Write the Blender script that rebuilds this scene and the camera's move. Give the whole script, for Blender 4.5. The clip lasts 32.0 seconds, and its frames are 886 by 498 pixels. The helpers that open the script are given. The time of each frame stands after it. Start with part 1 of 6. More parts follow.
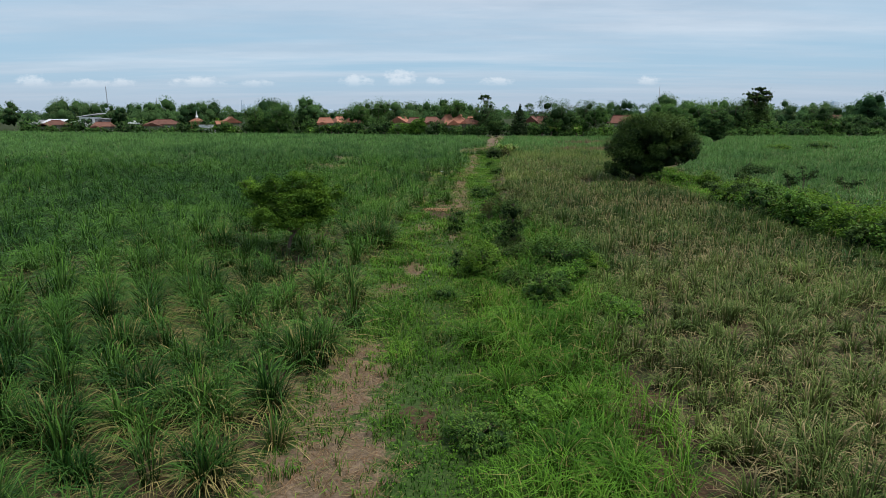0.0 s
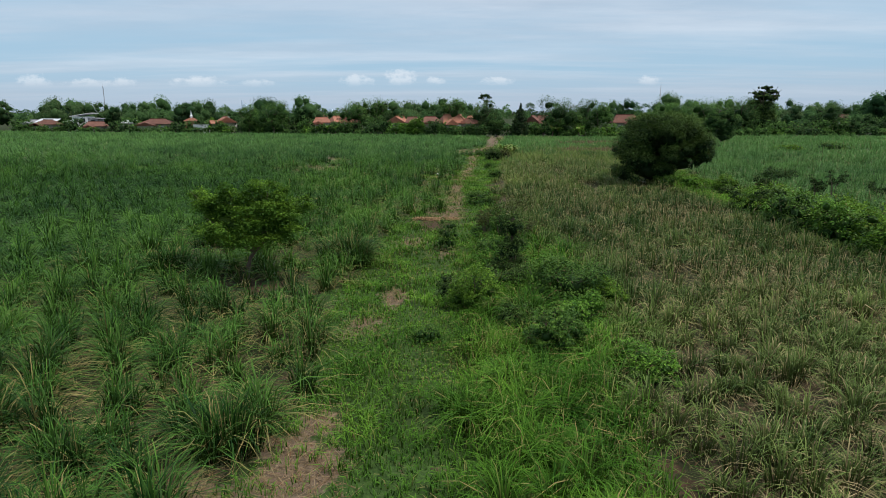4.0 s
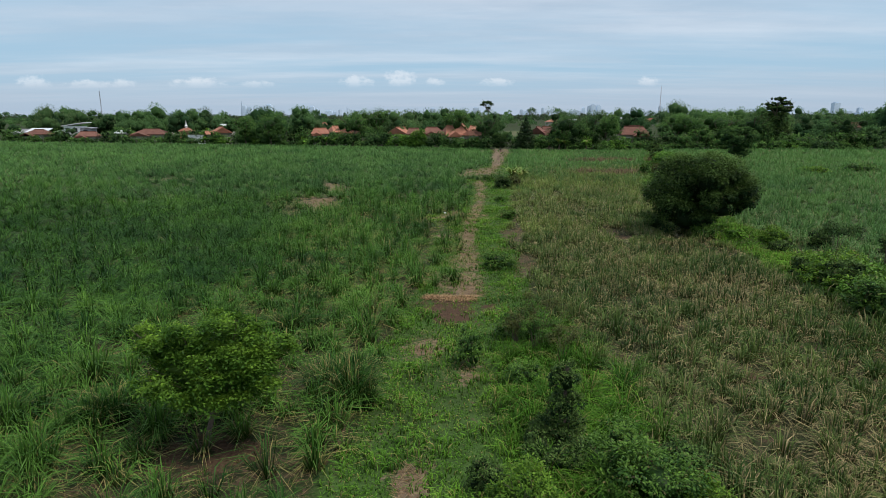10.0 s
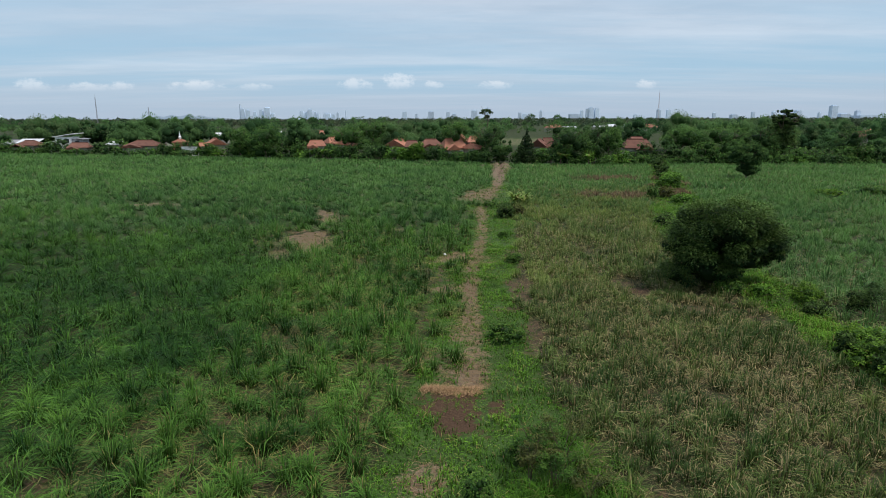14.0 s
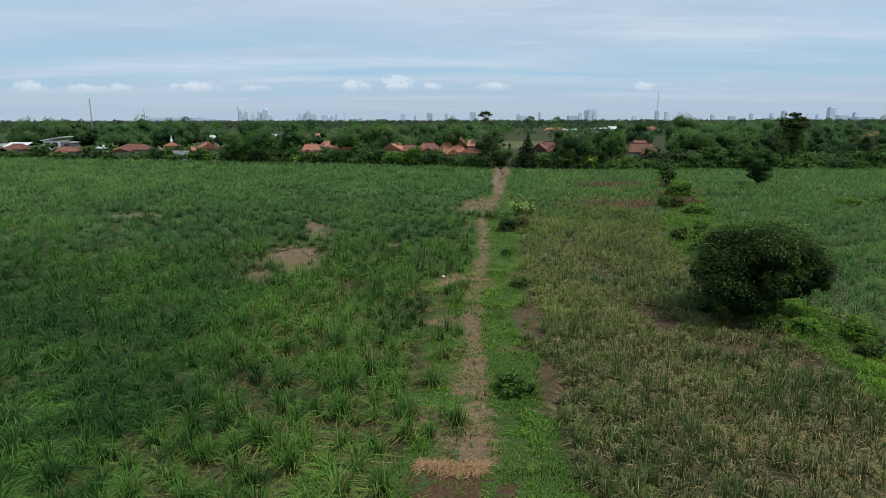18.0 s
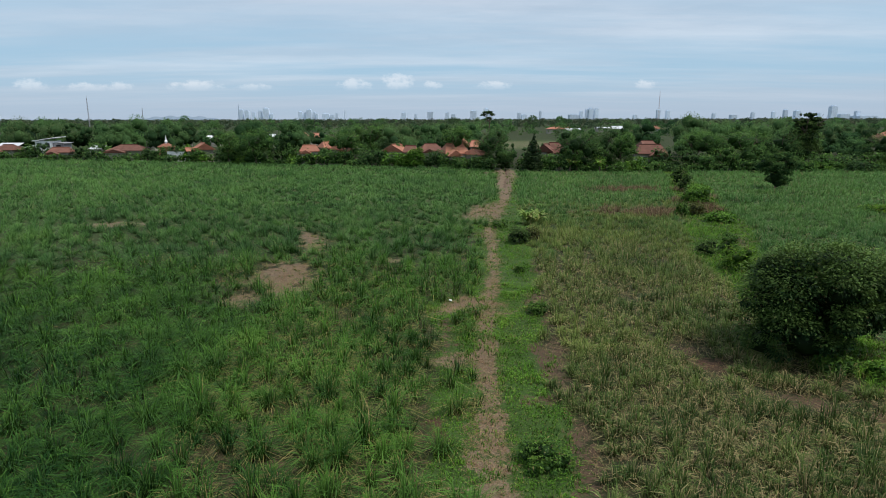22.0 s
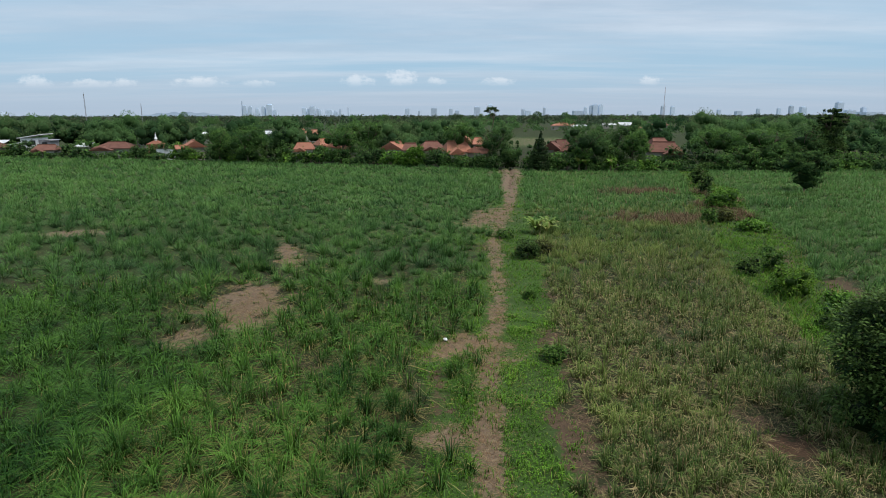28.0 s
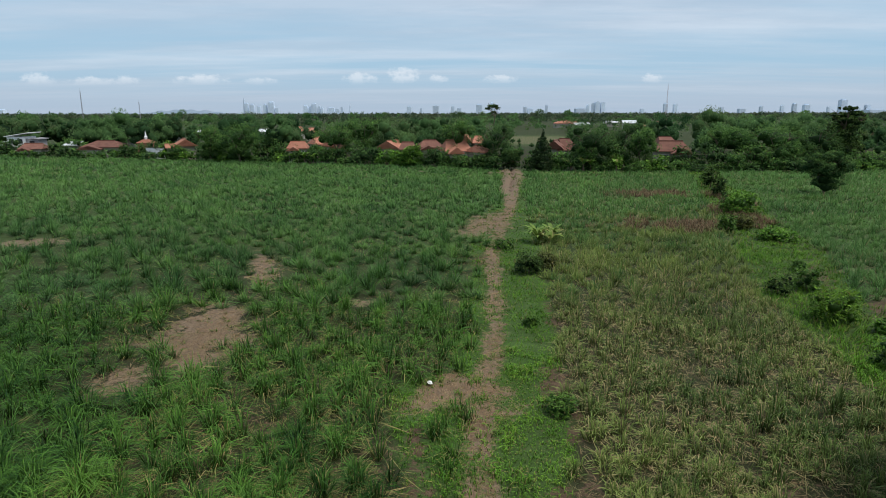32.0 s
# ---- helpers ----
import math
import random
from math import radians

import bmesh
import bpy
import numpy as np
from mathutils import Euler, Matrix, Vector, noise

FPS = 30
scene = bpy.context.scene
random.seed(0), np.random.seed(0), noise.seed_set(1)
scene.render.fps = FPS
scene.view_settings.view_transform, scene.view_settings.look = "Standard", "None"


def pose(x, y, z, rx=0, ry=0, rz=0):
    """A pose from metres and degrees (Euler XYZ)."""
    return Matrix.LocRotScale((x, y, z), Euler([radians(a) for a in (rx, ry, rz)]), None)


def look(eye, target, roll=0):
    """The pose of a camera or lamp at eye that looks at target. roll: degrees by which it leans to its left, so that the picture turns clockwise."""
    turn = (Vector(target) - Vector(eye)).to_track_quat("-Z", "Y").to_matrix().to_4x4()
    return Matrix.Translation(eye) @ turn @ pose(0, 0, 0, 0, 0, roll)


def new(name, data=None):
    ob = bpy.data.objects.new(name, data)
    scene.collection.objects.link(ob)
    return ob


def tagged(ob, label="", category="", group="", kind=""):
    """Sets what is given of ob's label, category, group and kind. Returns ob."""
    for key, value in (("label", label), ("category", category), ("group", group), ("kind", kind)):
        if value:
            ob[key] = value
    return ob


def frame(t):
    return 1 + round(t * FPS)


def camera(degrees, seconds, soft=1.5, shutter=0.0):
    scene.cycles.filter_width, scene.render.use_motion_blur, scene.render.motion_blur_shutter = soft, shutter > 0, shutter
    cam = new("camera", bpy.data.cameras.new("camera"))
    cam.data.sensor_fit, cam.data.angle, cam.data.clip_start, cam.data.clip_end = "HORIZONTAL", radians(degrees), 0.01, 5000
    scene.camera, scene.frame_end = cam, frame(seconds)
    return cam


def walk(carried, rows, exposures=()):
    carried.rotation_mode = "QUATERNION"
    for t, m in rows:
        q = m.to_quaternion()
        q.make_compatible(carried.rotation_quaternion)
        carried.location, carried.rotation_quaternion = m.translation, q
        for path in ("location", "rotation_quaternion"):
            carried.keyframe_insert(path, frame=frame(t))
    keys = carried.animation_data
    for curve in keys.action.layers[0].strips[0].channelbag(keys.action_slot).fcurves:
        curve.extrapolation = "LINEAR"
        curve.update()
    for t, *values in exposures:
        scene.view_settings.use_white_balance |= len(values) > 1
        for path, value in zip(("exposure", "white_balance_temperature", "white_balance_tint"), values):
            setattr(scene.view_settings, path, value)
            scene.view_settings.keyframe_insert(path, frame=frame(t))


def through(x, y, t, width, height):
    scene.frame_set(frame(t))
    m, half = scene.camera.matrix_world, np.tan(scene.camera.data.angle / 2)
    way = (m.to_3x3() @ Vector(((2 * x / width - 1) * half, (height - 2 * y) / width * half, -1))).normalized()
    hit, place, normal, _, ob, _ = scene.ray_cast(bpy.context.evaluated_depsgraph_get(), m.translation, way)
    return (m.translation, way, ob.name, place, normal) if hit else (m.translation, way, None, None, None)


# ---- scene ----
# ---- camera: a drone that climbs and glides forward along the track ----
LENS = 72.0
PATH = [  # seconds, x, y, z, pitch, yaw
    (0.0, -0.00, 0.00, 5.00, -12.42, -0.07),
    (1.0, 0.07, 0.87, 4.88, -12.40, -0.06),
    (2.0, 0.28, 1.71, 4.79, -12.42, -0.07),
    (3.0, 0.43, 2.58, 4.80, -12.47, -0.04),
    (3.5, 0.44, 3.01, 4.84, -12.44, -0.01),
    (5.5, 0.16, 4.21, 5.54, -12.52, -0.03),
    (6.0, 0.06, 4.63, 5.76, -12.52, -0.02),
    (7.0, -0.12, 5.58, 6.19, -12.51, 0.01),
    (8.0, -0.20, 6.62, 6.52, -12.47, -0.00),
    (9.0, -0.23, 7.61, 6.88, -12.42, -0.03),
    (10.0, -0.21, 8.60, 7.27, -12.35, -0.05),
    (11.0, -0.11, 9.69, 7.67, -12.34, 0.06),
    (12.0, -0.14, 10.68, 8.28, -12.36, -0.07),
    (13.0, -0.24, 11.46, 8.93, -12.26, -0.14),
    (14.0, -0.28, 12.34, 9.45, -12.12, -0.19),
    (14.5, -0.26, 12.81, 9.60, -12.05, -0.21),
    (16.5, -0.13, 14.97, 9.74, -12.00, -0.21),
    (17.0, -0.15, 15.48, 9.78, -11.99, -0.22),
    (18.0, -0.25, 16.53, 9.85, -11.98, -0.33),
    (19.0, -0.32, 17.67, 9.90, -11.98, -0.33),
    (20.0, -0.34, 18.84, 9.94, -11.99, -0.32),
    (21.0, -0.38, 19.95, 10.00, -12.03, -0.27),
    (22.0, -0.59, 20.98, 10.16, -12.09, -0.27),
    (23.0, -0.83, 22.07, 10.29, -12.17, -0.17),
    (24.0, -0.92, 23.22, 10.26, -12.25, -0.15),
    (25.0, -0.89, 24.41, 10.20, -12.27, -0.10),
    (25.5, -0.84, 24.98, 10.18, -12.28, -0.06),
    (27.5, -0.24, 27.22, 10.12, -12.40, 0.06),
    (28.0, -0.08, 27.79, 10.12, -12.42, 0.07),
    (29.0, 0.20, 28.97, 10.14, -12.48, 0.11),
    (30.0, 0.41, 30.20, 10.19, -12.55, 0.15),
    (31.0, 0.52, 31.42, 10.22, -12.61, 0.20),
    (32.0, 0.59, 32.55, 10.15, -12.63, 0.25),
]
cam = camera(LENS, 32.0, soft=0.75)
walk(cam, [(t, pose(x, y, z, 90 + p, 0.1, w)) for t, x, y, z, p, w in PATH])

# ---- light: a bright overcast sky with a soft, high sun ----
SUN_ELEV, SUN_AZ = radians(62), radians(115)   # azimuth clockwise from +y
EXPOSURE = 0.36


def build_world():
    w = bpy.data.worlds.new("overcast_sky")
    scene.world = w
    w.use_nodes = True
    nt = w.node_tree
    nt.nodes.clear()
    N, L = nt.nodes.new, nt.links.new

    def m(op, a, b=None, c=None, clamp=False):
        n = N("ShaderNodeMath")
        n.operation, n.use_clamp = op, clamp
        for i, v in enumerate((a, b, c)):
            if v is None:
                continue
            if isinstance(v, (int, float)):
                n.inputs[i].default_value = v
            else:
                L(v, n.inputs[i])
        return n.outputs[0]

    def mixc(f, a, b):
        n = N("ShaderNodeMix")
        n.data_type = "RGBA"
        for sock, v in ((n.inputs[0], f), (n.inputs[6], a), (n.inputs[7], b)):
            if isinstance(v, (int, float)):
                sock.default_value = v
            elif isinstance(v, tuple):
                sock.default_value = (*v, 1)
            else:
                L(v, sock)
        return n.outputs[2]

    def smooth(v, a, b):
        n = N("ShaderNodeMapRange")
        n.interpolation_type = "SMOOTHSTEP"
        L(v, n.inputs[0])
        n.inputs[1].default_value, n.inputs[2].default_value = a, b
        return n.outputs[0]

    def noise_at(vec, scale, detail=5.0, rough=0.55):
        n = N("ShaderNodeTexNoise")
        n.inputs["Scale"].default_value, n.inputs["Detail"].default_value, n.inputs["Roughness"].default_value = scale, detail, rough
        L(vec, n.inputs["Vector"])
        return n.outputs[0]

    def xyz(a, b, c=0.0):
        n = N("ShaderNodeCombineXYZ")
        for i, v in enumerate((a, b, c)):
            if isinstance(v, (int, float)):
                n.inputs[i].default_value = v
            else:
                L(v, n.inputs[i])
        return n.outputs[0]

    coord = N("ShaderNodeTexCoord").outputs["Generated"]
    sep = N("ShaderNodeSeparateXYZ")
    L(coord, sep.inputs[0])
    dx, dy, dz = sep.outputs
    sky = N("ShaderNodeTexSky")
    sky.sky_type, sky.sun_disc = "NISHITA", False
    sky.sun_elevation, sky.sun_rotation = SUN_ELEV, SUN_AZ
    sky.air_density, sky.dust_density = 1.0, 1.5
    blue = N("ShaderNodeMix")
    blue.data_type, blue.blend_type = "RGBA", "MULTIPLY"
    blue.inputs[0].default_value = 1.0
    L(sky.outputs[0], blue.inputs[6])
    blue.inputs[7].default_value = (SKY_K, SKY_K, SKY_K, 1)
    # flat cloud layer seen in perspective, streaked along the horizon
    up = m("ADD", m("MAXIMUM", dz, 0.0), 0.055)
    px, py = m("DIVIDE", dx, up), m("DIVIDE", dy, up)
    flat = xyz(m("MULTIPLY", px, 0.28), py)
    n1 = noise_at(flat, 0.55, 6.0, 0.55)
    n2 = noise_at(xyz(m("MULTIPLY", px, 0.34), py, 7.3), 0.6, 6.0, 0.55)
    high = smooth(dz, 0.085, 0.19)
    cover = m("ADD", m("MULTIPLY", smooth(n1, 0.36, 0.62), 0.55), m("MULTIPLY", high, 0.5), clamp=True)
    streak = smooth(n2, 0.42, 0.66)
    n3 = noise_at(xyz(m("MULTIPLY", px, 0.62), py, 3.1), 1.5, 8.0, 0.62)
    billow = m("ADD", m("MULTIPLY", streak, 0.6), m("MULTIPLY", smooth(n3, 0.34, 0.66), 0.4))
    grey = mixc(billow, CLOUD_DARK, CLOUD_LIGHT)
    base = mixc(cover, BAND_BLUE, grey)
    haze = smooth(dz, 0.075, 0.0)
    base = mixc(m("MULTIPLY", haze, 0.9), base, HAZE)
    # a row of small cumulus heads low over the horizon, ahead
    ahead = m("MAXIMUM", dy, 0.05)
    u, v = m("DIVIDE", dx, ahead), m("DIVIDE", dz, ahead)
    fluff = noise_at(xyz(u, m("MULTIPLY", v, 1.6)), 60.0, 6.0, 0.65)
    heads = None
    for u0, v0, a, b in PUFFS:
        du, dv = m("DIVIDE", m("SUBTRACT", u, u0), a), m("DIVIDE", m("SUBTRACT", v, v0 - 0.005), b)
        dv = m("MULTIPLY", dv, m("ADD", 1.0, m("MULTIPLY", m("LESS_THAN", dv, 0.0), -0.25)))
        r = m("SUBTRACT", 1.0, m("ADD", m("MULTIPLY", du, du), m("MULTIPLY", dv, dv)))
        heads = r if heads is None else m("MAXIMUM", heads, r)
    puff = smooth(m("ADD", heads, m("MULTIPLY", m("SUBTRACT", fluff, 0.5), 3.4)), 0.0, 1.1)
    puff = m("MULTIPLY", m("MULTIPLY", puff, smooth(v, 0.041, 0.056)), m("GREATER_THAN", dy, 0.05))
    base = mixc(m("MULTIPLY", puff, 0.48), base, CUMULUS)
    total = mixc(0.88, blue.outputs[2], base)
    bg = N("ShaderNodeBackground")
    L(total, bg.inputs[0])
    bg.inputs[1].default_value = 1.0
    L(bg.outputs[0], N("ShaderNodeOutputWorld").inputs[0])


SKY_K = 0.09
CLOUD_LIGHT, CLOUD_DARK = (0.60, 0.65, 0.73), (0.395, 0.47, 0.57)
BAND_BLUE, HAZE, CUMULUS = (0.295, 0.455, 0.6), (0.36, 0.445, 0.56), (0.74, 0.77, 0.82)
PUFFS = [(-0.647, 0.058, 0.03, 0.012), (-0.56, 0.054, 0.045, 0.008), (-0.505, 0.056, 0.024, 0.009),
         (-0.388, 0.056, 0.048, 0.010), (-0.295, 0.054, 0.03, 0.007), (-0.135, 0.058, 0.032, 0.010),
         (-0.066, 0.062, 0.028, 0.015), (-0.012, 0.057, 0.02, 0.007), (0.087, 0.056, 0.03, 0.007),
         (0.326, 0.058, 0.02, 0.008)]
build_world()
sun = new("sun", bpy.data.lights.new("sun", "SUN"))
sun.data.energy, sun.data.angle, sun.data.color = 2.3, radians(18), (1.0, 0.96, 0.9)
sun.matrix_world = look((0, 0, 0), (-math.sin(SUN_AZ) * math.cos(SUN_ELEV), -math.cos(SUN_AZ) * math.cos(SUN_ELEV), -math.sin(SUN_ELEV)))
scene.view_settings.exposure = EXPOSURE


# ---- materials ----
def nodes(name, rough=0.8, spec=0.3):
    mat = bpy.data.materials.new(name)
    mat.use_nodes = True
    nt = mat.node_tree
    b = nt.nodes["Principled BSDF"]
    b.inputs["Roughness"].default_value = rough
    b.inputs["Specular IOR Level"].default_value = spec
    return mat, nt, b


def ramp(nt, fac, stops):
    r = nt.nodes.new("ShaderNodeValToRGB")
    el = r.color_ramp.elements
    while len(el) < len(stops):
        el.new(0.5)
    for e, (p, c) in zip(el, stops):
        e.position, e.color = p, (*c, 1)
    nt.links.new(fac, r.inputs[0])
    return r.outputs[0]


def noise_node(nt, scale, detail=4.0, coord="Object", rough=0.55):
    n = nt.nodes.new("ShaderNodeTexNoise")
    n.inputs["Scale"].default_value, n.inputs["Detail"].default_value, n.inputs["Roughness"].default_value = scale, detail, rough
    nt.links.new(nt.nodes.new("ShaderNodeTexCoord").outputs[coord], n.inputs["Vector"])
    return n.outputs[0]


def blend(nt, f, a, b, kind="MIX"):
    n = nt.nodes.new("ShaderNodeMix")
    n.data_type, n.blend_type = "RGBA", kind
    for sock, v in ((n.inputs[0], f), (n.inputs[6], a), (n.inputs[7], b)):
        if isinstance(v, (int, float)):
            sock.default_value = v
        elif isinstance(v, tuple):
            sock.default_value = (*v, 1)
        else:
            nt.links.new(v, sock)
    return n.outputs[2]


def bump(nt, b, height, strength=0.4, dist=0.02):
    n = nt.nodes.new("ShaderNodeBump")
    n.inputs["Strength"].default_value, n.inputs["Distance"].default_value = strength, dist
    nt.links.new(height, n.inputs["Height"])
    nt.links.new(n.outputs[0], b.inputs["Normal"])


def leafy(name, dark, light, dry, through=0.16, rough=0.55, far_scale=0.12, spec=0.18):
    """Blades and leaves: attribute 'col' holds dryness, a random value and the place along the blade."""
    mat, nt, b = nodes(name, rough, spec)
    at = nt.nodes.new("ShaderNodeAttribute")
    at.attribute_name = "col"
    s = nt.nodes.new("ShaderNodeSeparateColor")
    nt.links.new(at.outputs["Color"], s.inputs[0])
    green = blend(nt, s.outputs[1], dark, light)
    patch = noise_node(nt, far_scale, 3.0)
    green = blend(nt, 1.0, green, ramp(nt, patch, [(0.3, (0.72, 0.8, 0.76)), (0.7, (1.24, 1.17, 1.02))]), "MULTIPLY")
    col = blend(nt, s.outputs[0], green, dry)
    # root shade and lit tips are painted in along the blade
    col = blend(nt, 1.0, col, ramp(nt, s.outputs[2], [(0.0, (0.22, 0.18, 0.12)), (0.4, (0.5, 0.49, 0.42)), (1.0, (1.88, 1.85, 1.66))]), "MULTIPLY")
    nt.links.new(col, b.inputs["Base Color"])
    t = nt.nodes.new("ShaderNodeBsdfTranslucent")
    nt.links.new(col, t.inputs[0])
    mx = nt.nodes.new("ShaderNodeMixShader")
    mx.inputs[0].default_value = through
    nt.links.new(b.outputs[0], mx.inputs[1])
    nt.links.new(t.outputs[0], mx.inputs[2])
    nt.links.new(mx.outputs[0], nt.nodes["Material Output"].inputs[0])
    return mat


def plain(name, a, b2, scale=3.0, rough=0.8, bumps=0.2, spec=0.3, per_object=0.0):
    mat, nt, b = nodes(name, rough, spec)
    n = noise_node(nt, scale, 6.0)
    col = ramp(nt, n, [(0.3, a), (0.7, b2)])
    n2 = noise_node(nt, scale * 9, 3.0)
    col = blend(nt, 0.35, col, ramp(nt, n2, [(0.35, tuple(v * 0.7 for v in a)), (0.65, tuple(min(1, v * 1.2) for v in b2))]))
    if per_object:
        oi = nt.nodes.new("ShaderNodeObjectInfo")
        col = blend(nt, 1.0, col, ramp(nt, oi.outputs["Random"], [(0, (1 - per_object,) * 3), (1, (1 + per_object,) * 3)]), "MULTIPLY")
    nt.links.new(col, b.inputs["Base Color"])
    if bumps:
        bump(nt, b, n2, bumps)
    return mat


def ground_material():
    """Green sward, straw and bare soil, told apart by attribute 'cover' (soil, straw, dark soil)."""
    mat, nt, b = nodes("meadow_ground", 0.95, 0.15)
    at = nt.nodes.new("ShaderNodeAttribute")
    at.attribute_name = "cover"
    s = nt.nodes.new("ShaderNodeSeparateColor")
    nt.links.new(at.outputs["Color"], s.inputs[0])
    fine, mid, big = noise_node(nt, 14.0, 6.0), noise_node(nt, 1.4, 5.0), noise_node(nt, 0.05, 4.0)
    torn = noise_node(nt, 3.6, 8.0, rough=0.75)
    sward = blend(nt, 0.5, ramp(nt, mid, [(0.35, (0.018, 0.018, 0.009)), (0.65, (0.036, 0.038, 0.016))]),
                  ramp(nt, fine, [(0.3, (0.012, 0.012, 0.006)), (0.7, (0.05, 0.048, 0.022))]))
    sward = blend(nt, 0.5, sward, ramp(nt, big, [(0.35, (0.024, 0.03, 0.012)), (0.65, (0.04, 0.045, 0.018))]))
    lawn = blend(nt, 0.5, ramp(nt, mid, [(0.35, (0.03, 0.07, 0.016)), (0.65, (0.07, 0.135, 0.035))]), ramp(nt, fine, [(0.3, (0.018, 0.04, 0.007)), (0.7, (0.09, 0.15, 0.03))]))
    sward = blend(nt, at.outputs["Alpha"], sward, lawn)
    soil = blend(nt, 0.4, ramp(nt, fine, [(0.3, (0.042, 0.027, 0.018)), (0.7, (0.13, 0.085, 0.055))]), ramp(nt, torn, [(0.35, (0.04, 0.026, 0.016)), (0.65, (0.115, 0.078, 0.046))]))
    straw = blend(nt, 0.5, ramp(nt, fine, [(0.3, (0.07, 0.05, 0.035)), (0.7, (0.27, 0.195, 0.135))]),
                  ramp(nt, torn, [(0.3, (0.07, 0.062, 0.032)), (0.5, (0.155, 0.11, 0.07)), (0.7, (0.29, 0.21, 0.14))]))
    wet = ramp(nt, fine, [(0.3, (0.04, 0.022, 0.013)), (0.7, (0.1, 0.06, 0.036))])

    def ragged(v):
        mm = nt.nodes.new("ShaderNodeMath")
        mm.operation = "ADD"
        nt.links.new(v, mm.inputs[0])
        sub = nt.nodes.new("ShaderNodeMath")
        sub.operation = "MULTIPLY_ADD"
        nt.links.new(blend(nt, 0.6, mid, torn), sub.inputs[0])
        sub.inputs[1].default_value, sub.inputs[2].default_value = 4.2, -2.1
        nt.links.new(sub.outputs[0], mm.inputs[1])
        mr = nt.nodes.new("ShaderNodeMapRange")
        mr.interpolation_type = "SMOOTHSTEP"
        nt.links.new(mm.outputs[0], mr.inputs[0])
        mr.inputs[1].default_value, mr.inputs[2].default_value = 0.35, 0.65
        return mr.outputs[0]

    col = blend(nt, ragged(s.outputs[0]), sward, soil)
    col = blend(nt, ragged(s.outputs[1]), col, straw)
    col = blend(nt, ragged(s.outputs[2]), col, wet)
    nt.links.new(col, b.inputs["Base Color"])
    bump(nt, b, fine, 0.7, 0.05)
    return mat


M_GROUND = ground_material()
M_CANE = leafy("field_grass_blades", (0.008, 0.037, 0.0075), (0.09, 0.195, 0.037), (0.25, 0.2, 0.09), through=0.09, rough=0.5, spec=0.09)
# far grass: sky sheen and slight haze put into the blade colours
M_PALE = leafy("haze_toned_grass_blades", (0.017, 0.054, 0.018), (0.1, 0.205, 0.065), (0.26, 0.22, 0.12), rough=0.5, spec=0.13)
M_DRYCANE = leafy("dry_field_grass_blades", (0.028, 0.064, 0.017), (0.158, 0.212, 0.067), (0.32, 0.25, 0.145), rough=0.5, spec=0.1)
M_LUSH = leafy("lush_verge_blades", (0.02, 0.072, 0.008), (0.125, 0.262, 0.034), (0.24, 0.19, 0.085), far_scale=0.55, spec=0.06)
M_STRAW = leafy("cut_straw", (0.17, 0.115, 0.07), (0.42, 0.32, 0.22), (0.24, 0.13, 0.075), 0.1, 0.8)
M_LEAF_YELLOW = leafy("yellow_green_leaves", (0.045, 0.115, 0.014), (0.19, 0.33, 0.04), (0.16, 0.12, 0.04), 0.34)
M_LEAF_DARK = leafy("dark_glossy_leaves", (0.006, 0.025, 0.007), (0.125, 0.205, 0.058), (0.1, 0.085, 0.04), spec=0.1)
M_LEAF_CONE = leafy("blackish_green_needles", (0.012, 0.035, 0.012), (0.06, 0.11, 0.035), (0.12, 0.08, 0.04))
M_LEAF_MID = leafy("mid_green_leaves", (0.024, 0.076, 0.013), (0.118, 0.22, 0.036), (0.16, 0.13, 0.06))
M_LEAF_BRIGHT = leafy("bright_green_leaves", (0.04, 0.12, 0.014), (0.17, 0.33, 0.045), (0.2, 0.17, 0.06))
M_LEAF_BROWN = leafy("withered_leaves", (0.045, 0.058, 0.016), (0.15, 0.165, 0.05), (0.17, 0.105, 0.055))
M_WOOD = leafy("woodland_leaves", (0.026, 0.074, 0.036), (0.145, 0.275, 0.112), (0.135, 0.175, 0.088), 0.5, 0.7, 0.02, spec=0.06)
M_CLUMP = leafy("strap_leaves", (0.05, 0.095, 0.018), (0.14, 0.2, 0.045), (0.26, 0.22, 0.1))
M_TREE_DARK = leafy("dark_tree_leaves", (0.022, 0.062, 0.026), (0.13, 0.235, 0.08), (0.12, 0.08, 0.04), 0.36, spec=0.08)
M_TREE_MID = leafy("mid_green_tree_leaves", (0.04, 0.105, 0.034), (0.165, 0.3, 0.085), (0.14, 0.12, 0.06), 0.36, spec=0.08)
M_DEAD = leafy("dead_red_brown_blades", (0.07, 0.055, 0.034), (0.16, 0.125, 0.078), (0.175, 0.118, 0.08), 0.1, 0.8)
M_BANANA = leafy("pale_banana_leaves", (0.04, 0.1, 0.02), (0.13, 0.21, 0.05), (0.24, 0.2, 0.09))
# aerial haze is mixed into the leaf colours of the two farthest woods
M_FARWOOD = leafy("haze_toned_distant_leaves", (0.085, 0.12, 0.115), (0.14, 0.18, 0.17), (0.15, 0.16, 0.14), 0.3, 0.8, 0.005, spec=0.05)
M_WIDEWOOD = leafy("haze_toned_far_leaves", (0.04, 0.072, 0.05), (0.09, 0.135, 0.09), (0.11, 0.115, 0.078), 0.4, 0.8, 0.01, spec=0.06)
M_BARK = plain("grey_brown_bark", (0.07, 0.05, 0.038), (0.16, 0.12, 0.09), 9.0, 0.9, 0.6)


